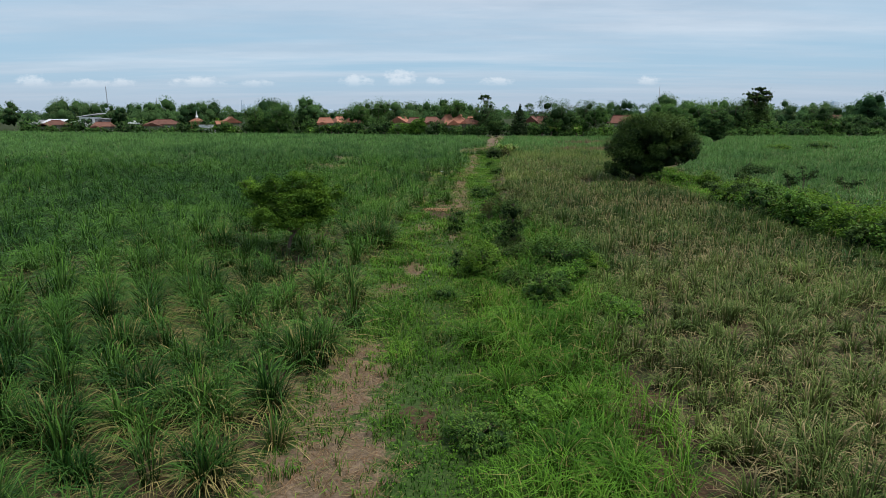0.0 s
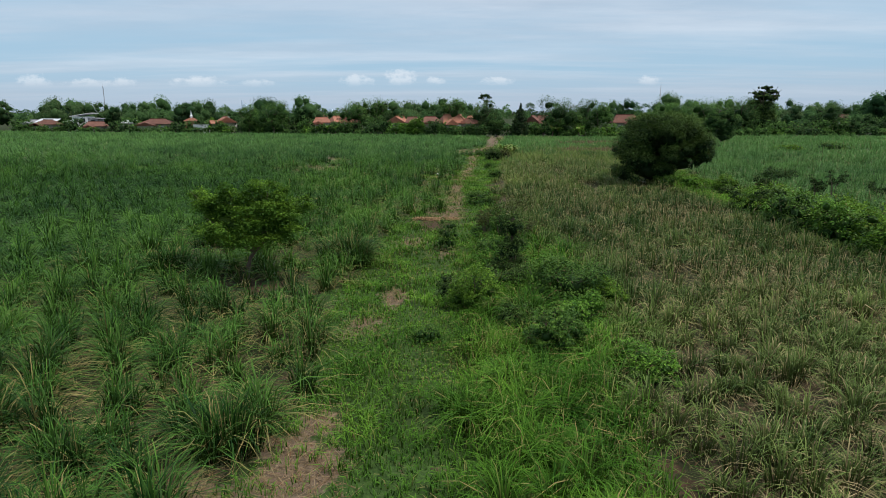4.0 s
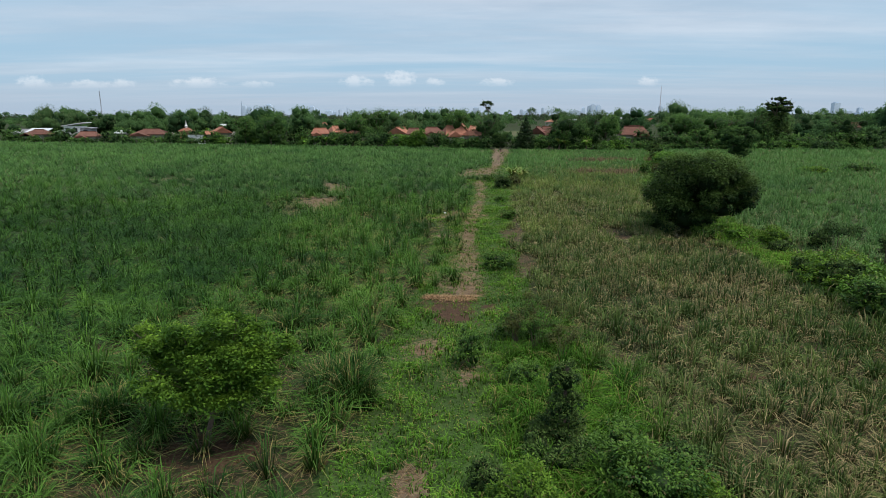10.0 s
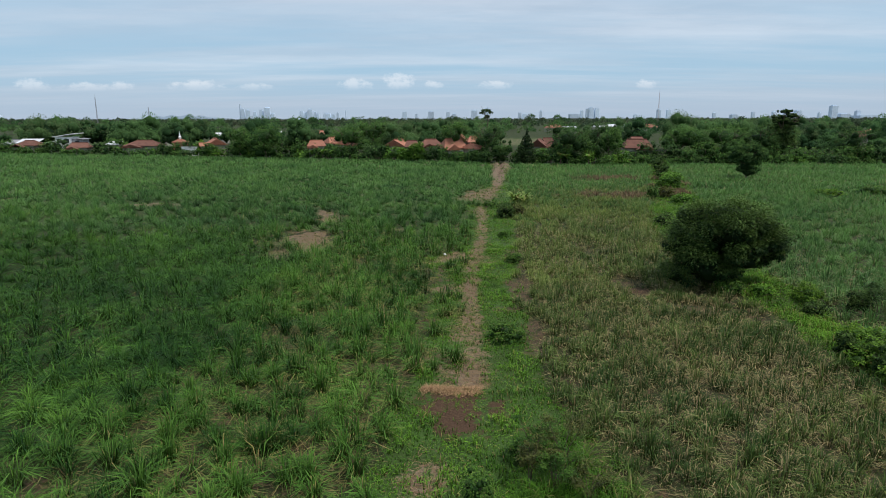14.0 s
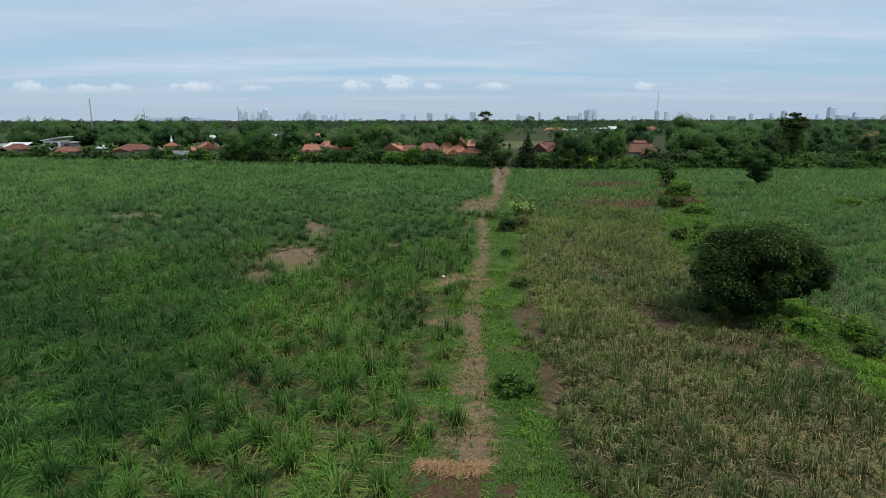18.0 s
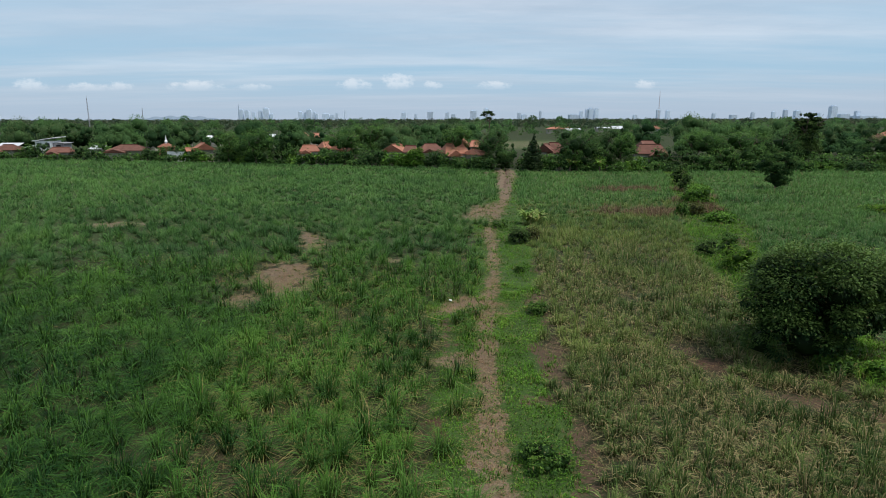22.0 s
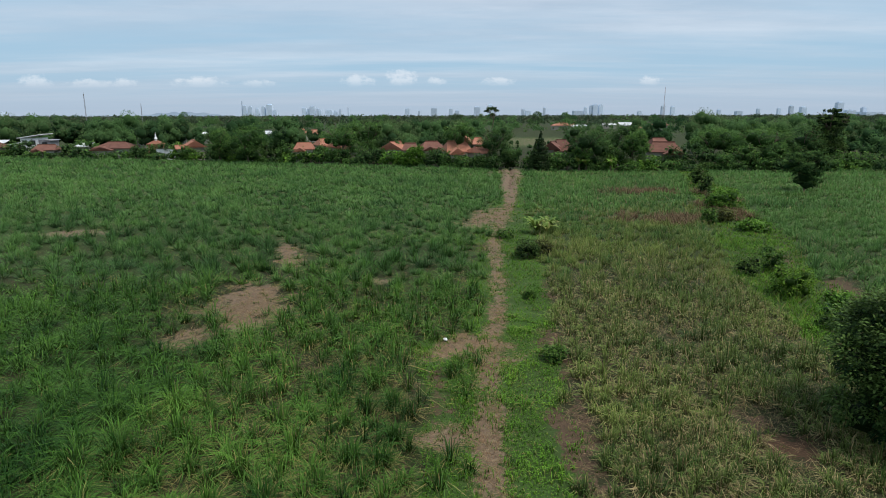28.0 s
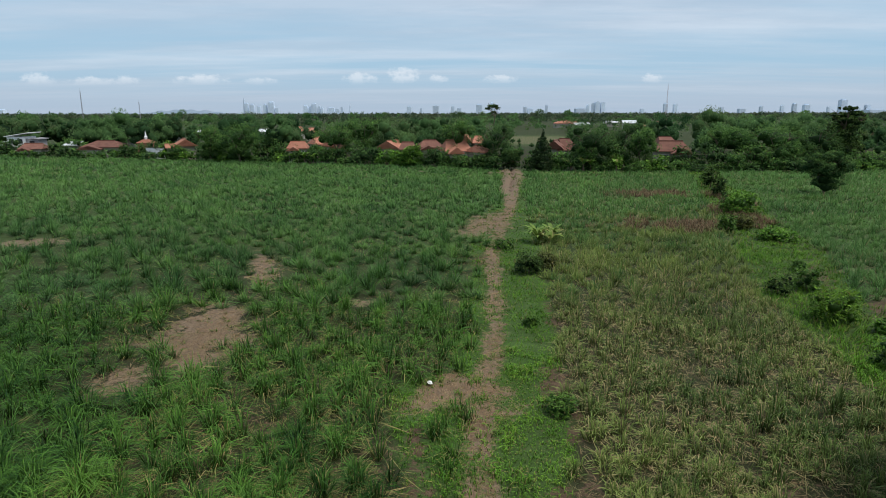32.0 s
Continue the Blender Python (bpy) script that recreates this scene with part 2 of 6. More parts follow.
# ---- builders ----
def part(name, bm, material, parent=None, label=""):
    me = bpy.data.meshes.new(name)
    bm.to_mesh(me)
    bm.free()
    ob = new(name, me)
    if material:
        me.materials.append(material)
    if parent:
        ob.parent = parent
    if label:
        ob["label"] = label
    return ob


def thing(name, x, y, z=0.0, rz=0.0, **tags):
    ob = new(name)
    ob.matrix_basis = pose(x, y, z, 0, 0, rz)
    return tagged(ob, **tags)


def tri_mesh(name, verts, tris, material, col=None, parent=None, attr="col"):
    """A mesh object from arrays of corners and triangles, with an optional colour attribute."""
    me = bpy.data.meshes.new(name)
    verts, tris = np.asarray(verts, np.float32), np.asarray(tris, np.int32)
    me.vertices.add(len(verts))
    me.vertices.foreach_set("co", verts.ravel())
    me.loops.add(tris.size)
    me.loops.foreach_set("vertex_index", tris.ravel())
    me.polygons.add(len(tris))
    me.polygons.foreach_set("loop_start", np.arange(0, tris.size, 3, dtype=np.int32))
    if col is not None:
        a = me.color_attributes.new(attr, "FLOAT_COLOR", "POINT")
        a.data.foreach_set("color", (np.c_[col, np.ones(len(col))] if col.shape[1] == 3 else col).astype(np.float32).ravel())
    me.update(calc_edges=True)
    me.validate()
    me.materials.append(material)
    ob = new(name, me)
    if parent:
        ob.parent = parent
    return ob


RNG = np.random.default_rng(11)


def vnoise(x, y, scale, seed=0):
    """Smooth value noise, 0 to 1."""
    x, y = np.asarray(x, float) / scale + seed * 17.31, np.asarray(y, float) / scale + seed * 9.77
    xi, yi = np.floor(x).astype(np.int64), np.floor(y).astype(np.int64)
    fx, fy = x - xi, y - yi
    fx, fy = fx * fx * (3 - 2 * fx), fy * fy * (3 - 2 * fy)

    def h(a, b):
        v = (a * 374761393 + b * 668265263 + seed * 1274126177) & 0x7FFFFFFF
        v = ((v ^ (v >> 13)) * 1274126177) & 0x7FFFFFFF
        return ((v ^ (v >> 16)) & 0xFFFF) / 65535.0

    return (h(xi, yi) * (1 - fx) + h(xi + 1, yi) * fx) * (1 - fy) + (h(xi, yi + 1) * (1 - fx) + h(xi + 1, yi + 1) * fx) * fy


def blades(root, h, lean, w, dry, rnd, seg=3, ang=None):
    """Arching blades: each a tapered strip of seg pieces."""
    n = len(root)
    ang = RNG.uniform(0, 2 * math.pi, n) if ang is None else ang
    d = np.stack([np.cos(ang), np.sin(ang), 0 * ang], 1)
    face = ang + math.pi / 2 + RNG.normal(0, 0.5, n)
    side = np.stack([np.cos(face), np.sin(face), RNG.normal(0, 0.25, n)], 1)
    ss = {3: (0.0, 0.5, 0.78, 1.0), 2: (0.0, 0.62, 1.0), 1: (0.0, 1.0)}[seg]
    ww = {3: (0.7, 1.0, 0.6), 2: (0.8, 0.9), 1: (1.0,)}[seg]
    vs, cs = [], []
    for k, s in enumerate(ss):
        p = root + d * (lean * h * (0.25 * s + 0.75 * s ** 3.2))[:, None]
        p[:, 2] += h * (1.1 * s - 0.62 * np.minimum(lean, 1.3) * s ** 3.5)
        # the third value drives the painted root-to-tip shading
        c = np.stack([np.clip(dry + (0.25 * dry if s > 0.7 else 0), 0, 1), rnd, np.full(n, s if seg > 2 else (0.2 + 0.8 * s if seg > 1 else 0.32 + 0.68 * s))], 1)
        if k < seg:
            off = side * (w * ww[k] / 2)[:, None]
            vs += [p - off, p + off]
            cs += [c, c]
        else:
            vs.append(p)
            cs.append(c)
    per = 2 * seg + 1
    V = np.stack(vs, 1).reshape(-1, 3)
    C = np.stack(cs, 1).reshape(-1, 3)
    t = []
    for k in range(seg - 1):
        a = 2 * k
        t += [(a, a + 1, a + 3), (a, a + 3, a + 2)]
    t.append((2 * seg - 2, 2 * seg - 1, 2 * seg))
    T = (np.arange(n)[:, None, None] * per + np.array(t)[None]).reshape(-1, 3)
    return V, T, C


def join_arrays(chunks):
    V, T, C, o = [], [], [], 0
    for v, t, c in chunks:
        V.append(v)
        T.append(t + o)
        C.append(c)
        o += len(v)
    return np.concatenate(V), np.concatenate(T), np.concatenate(C)


def leaves(centres, size, spread_up=0.6, dry=0.0, rnd=None, aspect=0.5, ax=None):
    """Pointed leaves, each folded along its rib."""
    n = len(centres)
    if ax is None:
        ax = RNG.normal(size=(n, 3))
        ax[:, 2] = ax[:, 2] * 0.6 - 0.15
    ax /= np.linalg.norm(ax, axis=1, keepdims=True)
    up = RNG.normal(size=(n, 3)) * (1 - spread_up) + np.array([0, 0, 1.0]) * spread_up
    side = np.cross(ax, up)
    side /= np.linalg.norm(side, axis=1, keepdims=True) + 1e-9
    nor = np.cross(side, ax)
    s = (size * RNG.uniform(0.6, 1.35, n))[:, None]
    a, b = centres - ax * s * 0.5, centres + ax * s * 0.5
    l = centres + side * s * aspect * 0.5 + nor * s * 0.1
    r = centres - side * s * aspect * 0.5 + nor * s * 0.1
    V = np.stack([a, l, b, r], 1).reshape(-1, 3)
    T = (np.arange(n)[:, None, None] * 4 + np.array([(0, 2, 1), (0, 3, 2)])[None]).reshape(-1, 3)
    rnd = RNG.uniform(0, 1, n) if rnd is None else rnd
    dr = (RNG.uniform(0, 1, n) < dry) * RNG.uniform(0.4, 1.0, n)
    C = np.repeat(np.stack([dr, rnd, RNG.uniform(0.52, 0.74, n)], 1), 4, 0)
    return V, T, C


def ball():
    bm = bmesh.new()
    bmesh.ops.create_icosphere(bm, subdivisions=1, radius=1.0)
    v, t = np.array([q.co[:] for q in bm.verts]), np.array([[q.index for q in f.verts] for f in bm.faces])
    bm.free()
    return v, t


BALL = ball()


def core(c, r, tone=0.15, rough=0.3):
    """A lumpy filler added inside a crown; its dark tone paints the inner shade."""
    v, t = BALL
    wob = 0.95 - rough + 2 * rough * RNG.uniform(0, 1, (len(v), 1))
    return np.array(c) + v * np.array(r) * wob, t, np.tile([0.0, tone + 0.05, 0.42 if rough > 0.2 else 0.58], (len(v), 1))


def crown(blobs, n, size, dry=0.02, clump=0.22, sub=26, up=0.6, aspect=0.5, inner=0.58):
    """Leaves in drooping rosettes over uneven blobs (x, y, z, rx, ry, rz); the rosettes leave gaps."""
    vol = np.array([b[3] * b[4] + b[4] * b[5] + b[3] * b[5] for b in blobs])
    chunks = []
    for b, share in zip(blobs, vol / vol.sum()):
        k = max(5, int(1.5 * sub * share * len(blobs)))
        d = RNG.normal(size=(k, 3))
        d /= np.linalg.norm(d, axis=1, keepdims=True)
        d[:, 2] = np.where(d[:, 2] < -0.45, -d[:, 2] * 0.6, d[:, 2])
        cc = np.array(b[:3]) + d * np.array(b[3:]) * RNG.uniform(0.72, 1.04, (k, 1))
        free = np.ones(k, bool)
        for o in blobs:
            if o is not b:
                free &= (((cc - np.array(o[:3])) / np.array(o[3:])) ** 2).sum(1) > 0.55
        if free.sum() > 3:
            cc, d = cc[free], d[free]
            k = len(cc)
        tone = RNG.uniform(-0.1, 0.55, k)
        m = max(8, int(n * share))
        which = RNG.integers(0, k, m)
        r = (min(b[3:]) * clump * 1.5 * RNG.uniform(0.7, 1.35, k))[which][:, None]
        # each leaf points out of the middle of its rosette and hangs a little
        e = RNG.normal(size=(m, 3)) * np.array([1, 1, 0.55]) + 0.45 * d[which]
        e /= np.linalg.norm(e, axis=1, keepdims=True)
        p = cc[which] + e * r * RNG.uniform(0.35, 1.0, (m, 1)) ** 0.7
        p[:, 2] += 0.12 * r[:, 0]
        ax = e + RNG.normal(0, 0.35, (m, 3)) - np.array([0, 0, 0.35])
        # tone rises with height in the rosette: lit top, shaded underside painted in
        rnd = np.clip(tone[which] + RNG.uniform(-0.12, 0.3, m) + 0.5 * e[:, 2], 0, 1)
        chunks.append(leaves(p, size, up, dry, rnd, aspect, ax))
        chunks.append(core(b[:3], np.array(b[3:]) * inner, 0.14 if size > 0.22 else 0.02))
    return join_arrays(chunks)


def tube(bm, pts, radii, sides=7):
    """A tapered tube along points."""
    rings = []
    for i, (p, r) in enumerate(zip(pts, radii)):
        a, b = Vector(pts[max(i - 1, 0)]), Vector(pts[min(i + 1, len(pts) - 1)])
        q = (b - a).to_track_quat("Z", "Y")
        rings.append([bm.verts.new(Vector(p) + q @ Vector((math.cos(2 * math.pi * k / sides) * r, math.sin(2 * math.pi * k / sides) * r, 0))) for k in range(sides)])
    for u, v in zip(rings, rings[1:]):
        for k in range(sides):
            bm.faces.new((u[k], u[(k + 1) % sides], v[(k + 1) % sides], v[k]))
    bm.faces.new(rings[-1])
    bm.faces.new(rings[0][::-1])


def limbs(height, spread, rad, count, seed, fork=0.35):
    """Trunk and limbs as one tapered mesh."""
    r = random.Random(seed)
    bm = bmesh.new()
    bx, by = r.uniform(-0.08, 0.08) * height, r.uniform(-0.06, 0.06) * height
    top = Vector((bx, by, height * fork))
    tube(bm, [(0, 0, -0.1), (bx * 0.4, by * 0.3, height * fork * 0.5), top], [rad * 1.25, rad, rad * 0.85], 8)
    for k in range(count):
        a = 2 * math.pi * k / count + r.uniform(-0.4, 0.4)
        e = Vector((math.cos(a) * spread * r.uniform(0.5, 0.85), math.sin(a) * spread * r.uniform(0.5, 0.85), height * r.uniform(0.65, 0.9)))
        mid = top.lerp(e, 0.5) + Vector((r.uniform(-.1, .1) * spread, r.uniform(-.1, .1) * spread, 0.06 * height))
        tube(bm, [top - Vector((0, 0, rad)), mid, e], [rad * 0.6, rad * 0.35, rad * 0.1], 5)
        for j in range(2):
            a2 = a + r.uniform(-1.1, 1.1)
            e2 = mid + Vector((math.cos(a2) * spread * 0.4, math.sin(a2) * spread * 0.4, height * r.uniform(0.1, 0.25)))
            tube(bm, [mid, mid.lerp(e2, 0.5) + Vector((0, 0, 0.03 * height)), e2], [rad * 0.3, rad * 0.18, rad * 0.06], 4)
    return bm


def tree(name, x, y, height, blobs, n, size, mat, label, category="tree", spread=None, rad=None, seed=1, dry=0.02, fork=0.35, nl=5, group="", z=0.0, sub=26, clump=0.22, up=0.6, aspect=0.5, crown_name="crown", inner=0.58):
    t = thing(name, x, y, z, label=label, category=category, group=group)
    spread = spread or max(abs(b[0]) + b[3] for b in blobs)
    part("trunk", limbs(height, spread, rad or height * 0.025, nl, seed, fork), M_BARK, t)
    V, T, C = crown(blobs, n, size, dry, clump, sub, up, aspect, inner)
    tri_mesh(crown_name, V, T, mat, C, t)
    return t


def uneven(w, h, k, seed, low=0.25):
    """Blobs that make an uneven crown w wide and h high."""
    r = random.Random(seed)
    out = [(0, 0, h * 0.58, w * 0.36, w * 0.34, h * 0.34)]
    for i in range(k):
        a = 2 * math.pi * i / k + r.uniform(-0.5, 0.5)
        q = r.uniform(0.2, 0.34) * w
        s = r.uniform(0.15, 0.26) * w
        out.append((math.cos(a) * q, math.sin(a) * q, h * r.uniform(low + 0.12, 0.82), s, s, min(s, h * 0.22)))
    return out


def mound(w, h, k, seed):
    """Blobs of a bush that reaches down to the ground, w wide and h high."""
    r = random.Random(seed)
    out = [(0, 0, h * 0.42, w * 0.33, w * 0.31, h * 0.42)]
    for i in range(k + 2):
        a = 2 * math.pi * i / (k + 2) + r.uniform(-0.5, 0.5)
        q, s = r.uniform(0.2, 0.36) * w, r.uniform(0.14, 0.24) * w
        top = r.uniform(0.4, 1.0) * h
        rz = min(s * 1.1, top * 0.5)
        out.append((math.cos(a) * q, math.sin(a) * q, top - rz, s, s, rz))
        if top > 0.6 * h:
            out.append((math.cos(a) * q * 1.15, math.sin(a) * q * 1.15, h * 0.2, s * 0.9, s * 0.9, h * 0.22))
    return out


def sprays(points, n, radius, size, flat=0.45, dry=0.0, aspect=0.45):
    """Flattened sprays of small leaves at given places; lit tops and shaded undersides painted into the tone."""
    P = np.array(points)
    k = len(P)
    i = RNG.integers(0, k, n)
    d = RNG.normal(size=(n, 3)) * np.array([1, 1, flat]) * (radius * RNG.uniform(0.6, 1.3, k)[i])[:, None] * 0.6
    d[:, 2] -= 0.35 * (d[:, 0] ** 2 + d[:, 1] ** 2) / radius
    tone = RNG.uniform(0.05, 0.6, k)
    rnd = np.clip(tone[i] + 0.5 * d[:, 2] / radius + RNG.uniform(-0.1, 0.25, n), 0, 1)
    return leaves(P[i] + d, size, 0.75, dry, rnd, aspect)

# ---- the ground: one sheet to the horizon ----
EDGE_Y = (0, 7, 15, 22, 29, 36, 46, 54, 56, 68, 82, 90, 106, 125, 150)
EDGE_L = (-2.8, -2.7, -2.5, -2.5, -2.2, -0.9, -0.9, -1.2, 1.2, 2.3, 2.4, 3.6, 6.9, 8.7, 10.0)
EDGE_R = (3.2, 3.3, 3.6, 4.6, 3.6, 3.5, 4.2, 4.9, 5.2, 6.7, 8.2, 8.6, 9.9, 12.3, 14.3)
TRACK_Y = (33, 38, 44, 51, 55, 60, 64, 78, 90, 98, 118, 131, 150)
TRACK_X = (0.95, 1.02, 1.3, 1.65, 2.3, 2.85, 3.25, 4.15, 6.1, 7.6, 9.6, 11.4, 12.9)
HEDGE_Y = (0, 20, 38, 44, 56, 65, 80, 96, 116, 140)
HEDGE_X = (16.0, 16.4, 16.9, 17.2, 19.2, 20.8, 26.5, 31.2, 37.2, 44.5)
END_X = (-400, -100, -80, -35, -4, 10, 18, 80, 400)
END_Y = (270, 178, 172, 157, 148, 141, 138, 136, 140)
# bare places: x, y, half width, half length, turn, kind (0 soil, 1 straw, 2 dark soil), strength
BARE = [(-1.6, 10.9, 0.55, 1.9, -3, 1, 1.0), (-1.7, 7.9, 0.9, 1.3, 10, 1, 1.0), (-2.9, 10.5, 0.5, 0.8, 40, 1, 0.7), (-0.4, 9.4, 0.35, 0.7, 0, 2, 0.8),
        (3.3, 9.0, 0.5, 2.4, -3, 2, 1.0), (-0.95, 19.6, 0.32, 1.1, -4, 1, 1.0), (-1.4, 17.0, 0.5, 1.0, 0, 1, 0.55),
        (0.2, 31.0, 1.2, 1.7, -3, 2, 1.15), (-0.7, 27.2, 0.7, 1.2, 0, 1, 0.62), (0.1, 34.6, 0.8, 1.2, 0, 1, 0.5), (0.55, 24.9, 0.5, 0.8, 0, 1, 0.6),
        (0.9, 53.3, 1.75, 1.75, 2, 1, 0.95), (1.2, 53.5, 1.3, 1.2, 2, 0, 0.8), (0.4, 45.6, 1.6, 0.7, 12, 1, 0.75), (-0.3, 49.0, 0.4, 2.2, 0, 0, 0.7),
        (3.65, 37.0, 0.5, 3.2, -5, 0, 0.66), (3.2, 41.6, 1.0, 0.5, 0, 0, 0.6), (4.25, 45.0, 0.55, 3.2, -7, 0, 0.66), (-0.4, 35.4, 1.2, 1.2, 0, 1, 0.45), (0.5, 38.2, 0.6, 2.4, 0, 1, 0.45), (-1.2, 39.6, 0.8, 1.4, 0, 2, 0.6), (5.1, 55.0, 0.4, 1.4, -6, 0, 0.8), (5.9, 62.5, 0.35, 2.2, -8, 0, 0.7),
        (4.3, 88.5, 2.0, 6.0, -18, 1, 0.9), (4.1, 88.0, 1.4, 4.0, -18, 0, 0.55), (3.0, 74.0, 0.7, 3.2, -4, 0, 0.6),
        (-10.6, 59.2, 1.9, 4.0, 9, 1, 1.2), (-11.7, 54.6, 1.3, 1.6, 15, 1, 0.7), (-13.6, 58.4, 1.6, 0.8, 15, 1, 0.5), (-11.6, 71.8, 0.9, 4.4, 16, 1, 0.8), (-32.4, 80.3, 3.2, 1.7, 8, 1, 0.95),
        (-5.2, 20.6, 1.1, 0.9, 0, 2, 0.85), (-7.6, 18.8, 1.4, 0.8, 10, 0, 0.45), (-4.2, 64.4, 1.1, 0.7, 0, 1, 0.7), (9.0, 137.5, 1.6, 1.2, 0, 1, 0.8), (-4.0, 140.0, 1.4, 1.6, 0, 1, 0.7),
        (18.5, 45.3, 1.7, 0.7, -28, 0, 0.9), (20.3, 40.5, 0.9, 1.5, 0, 0, 0.5), (22.8, 61.0, 1.0, 4.5, -25, 0, 0.7), (24.3, 70.0, 0.8, 4.0, -22, 0, 0.6),
        (3.9, 46.1, 0.45, 2.2, -1, 0, 0.95), (4.5, 53.9, 0.3, 2.1, -2, 0, 0.8), (1.7, 47.1, 0.28, 1.9, -3, 1, 0.9), (4.9, 51.4, 0.25, 1.4, -7, 0, 0.7), (10.7, 45.1, 0.9, 0.8, -11, 2, 0.9), (10.2, 46.8, 0.6, 0.5, -9, 0, 0.7),
        (5.1, 26.2, 0.45, 0.6, -20, 2, 0.8), (5.9, 28.8, 0.3, 0.5, 10, 2, 0.7), (2.6, 29.6, 0.5, 0.5, 0, 2, 0.7), (8.6, 24.6, 0.6, 0.35, 20, 2, 0.8), (11.4, 27.0, 0.7, 0.4, -10, 2, 0.7), (9.4, 31.5, 0.8, 0.4, 15, 2, 0.6), (13.2, 23.6, 0.5, 0.4, 0, 2, 0.8), (12.6, 41.4, 1.6, 0.5, -38, 0, 0.9), (14.6, 39.8, 1.2, 0.5, -30, 0, 0.7)]
# stands of dead red-brown grass: x, y, half width, half length
DEAD = [(26.2, 109.5, 4.2, 3.0), (21.5, 87.5, 5.0, 3.0), (29.6, 92.0, 1.6, 7.0), (34.0, 104.0, 1.3, 6.0)]
PATCHES = np.array(BARE)


def bare_at(x, y):
    """Soil, straw and dark soil, 0 to 1 each, at arrays of places."""
    out = np.zeros((3, *np.shape(x)))
    for cx, cy, a, b, turn, kind, k in PATCHES:
        c, s = math.cos(radians(turn)), math.sin(radians(turn))
        u, v = (x - cx) * c + (y - cy) * s, -(x - cx) * s + (y - cy) * c
        r = np.sqrt((u / a) ** 2 + (v / b) ** 2)
        i = int(kind)
        out[i] = np.maximum(out[i], k * np.clip((1.4 - r + 0.9 * (vnoise(x, y, 0.8, 61) - 0.5) + 0.6 * (vnoise(x, y, 0.4, 62) - 0.5)) / 0.85, 0, 1))
    off = np.abs(x - np.interp(y, TRACK_Y, TRACK_X))
    width = np.interp(y, (33, 60, 100, 120, 145), (0.46, 0.42, 0.55, 1.2, 1.7))
    on = np.clip((width * 1.5 - off) / (width * 0.7), 0, 1) * (y > 32.5) * (y < 144)
    out[1] = np.maximum(out[1], on * (0.2 + 0.4 * np.clip((y - 90) / 15, 0, 1) + 0.5 * vnoise(x, y, 2.3, 5) + 0.55 * vnoise(x, y, 0.6, 6)))
    rut = 0.8 * np.clip((0.2 - np.abs(off - 0.0)) / 0.12, 0, 1) * (y > 112) * (y < 144)
    out[2] = np.maximum(out[2], rut)
    return np.clip(out, 0, 1.2)


def ground_height(x, y):
    z = 0.10 * (vnoise(x, y, 3.1, 1) - 0.5) + 0.05 * (vnoise(x, y, 0.9, 2) - 0.5)
    z = z + 0.55 * np.exp(-(((x - 17.3) / 2.6) ** 2 + ((y - 44.0) / 2.2) ** 2))
    off = np.abs(x - np.interp(y, TRACK_Y, TRACK_X))
    far = np.clip((y - 108) / 8, 0, 1) * np.clip((146 - y) / 3, 0, 1)
    z = z + far * (0.3 * np.exp(-((off - 0.8) / 0.5) ** 2) - 0.25 * np.exp(-(off / 0.3) ** 2))
    return z * np.clip((170 - y) / 20, 0, 1) * np.clip((120 - np.abs(x)) / 20, 0, 1)


def zone_masks(X, Y):
    wob = (vnoise(X, Y, 1.7, 21) - 0.5) * 0.9
    l, r = np.interp(Y, EDGE_Y, EDGE_L), np.interp(Y, EDGE_Y, EDGE_R)
    hx = np.interp(Y, HEDGE_Y, HEDGE_X)
    left = X + wob < l
    verge = (X + wob >= l) & (X + wob <= r)
    bank = np.abs(X + wob - hx) < np.interp(Y, (0, 30, 44, 52, 75, 100, 130), (1.2, 1.2, 1.6, 2.3, 3.0, 2.6, 1.5))
    right = (X + wob > r) & (X < hx) & ~bank
    beyond = (X >= hx) & ~bank
    return left, verge, right, beyond, bank


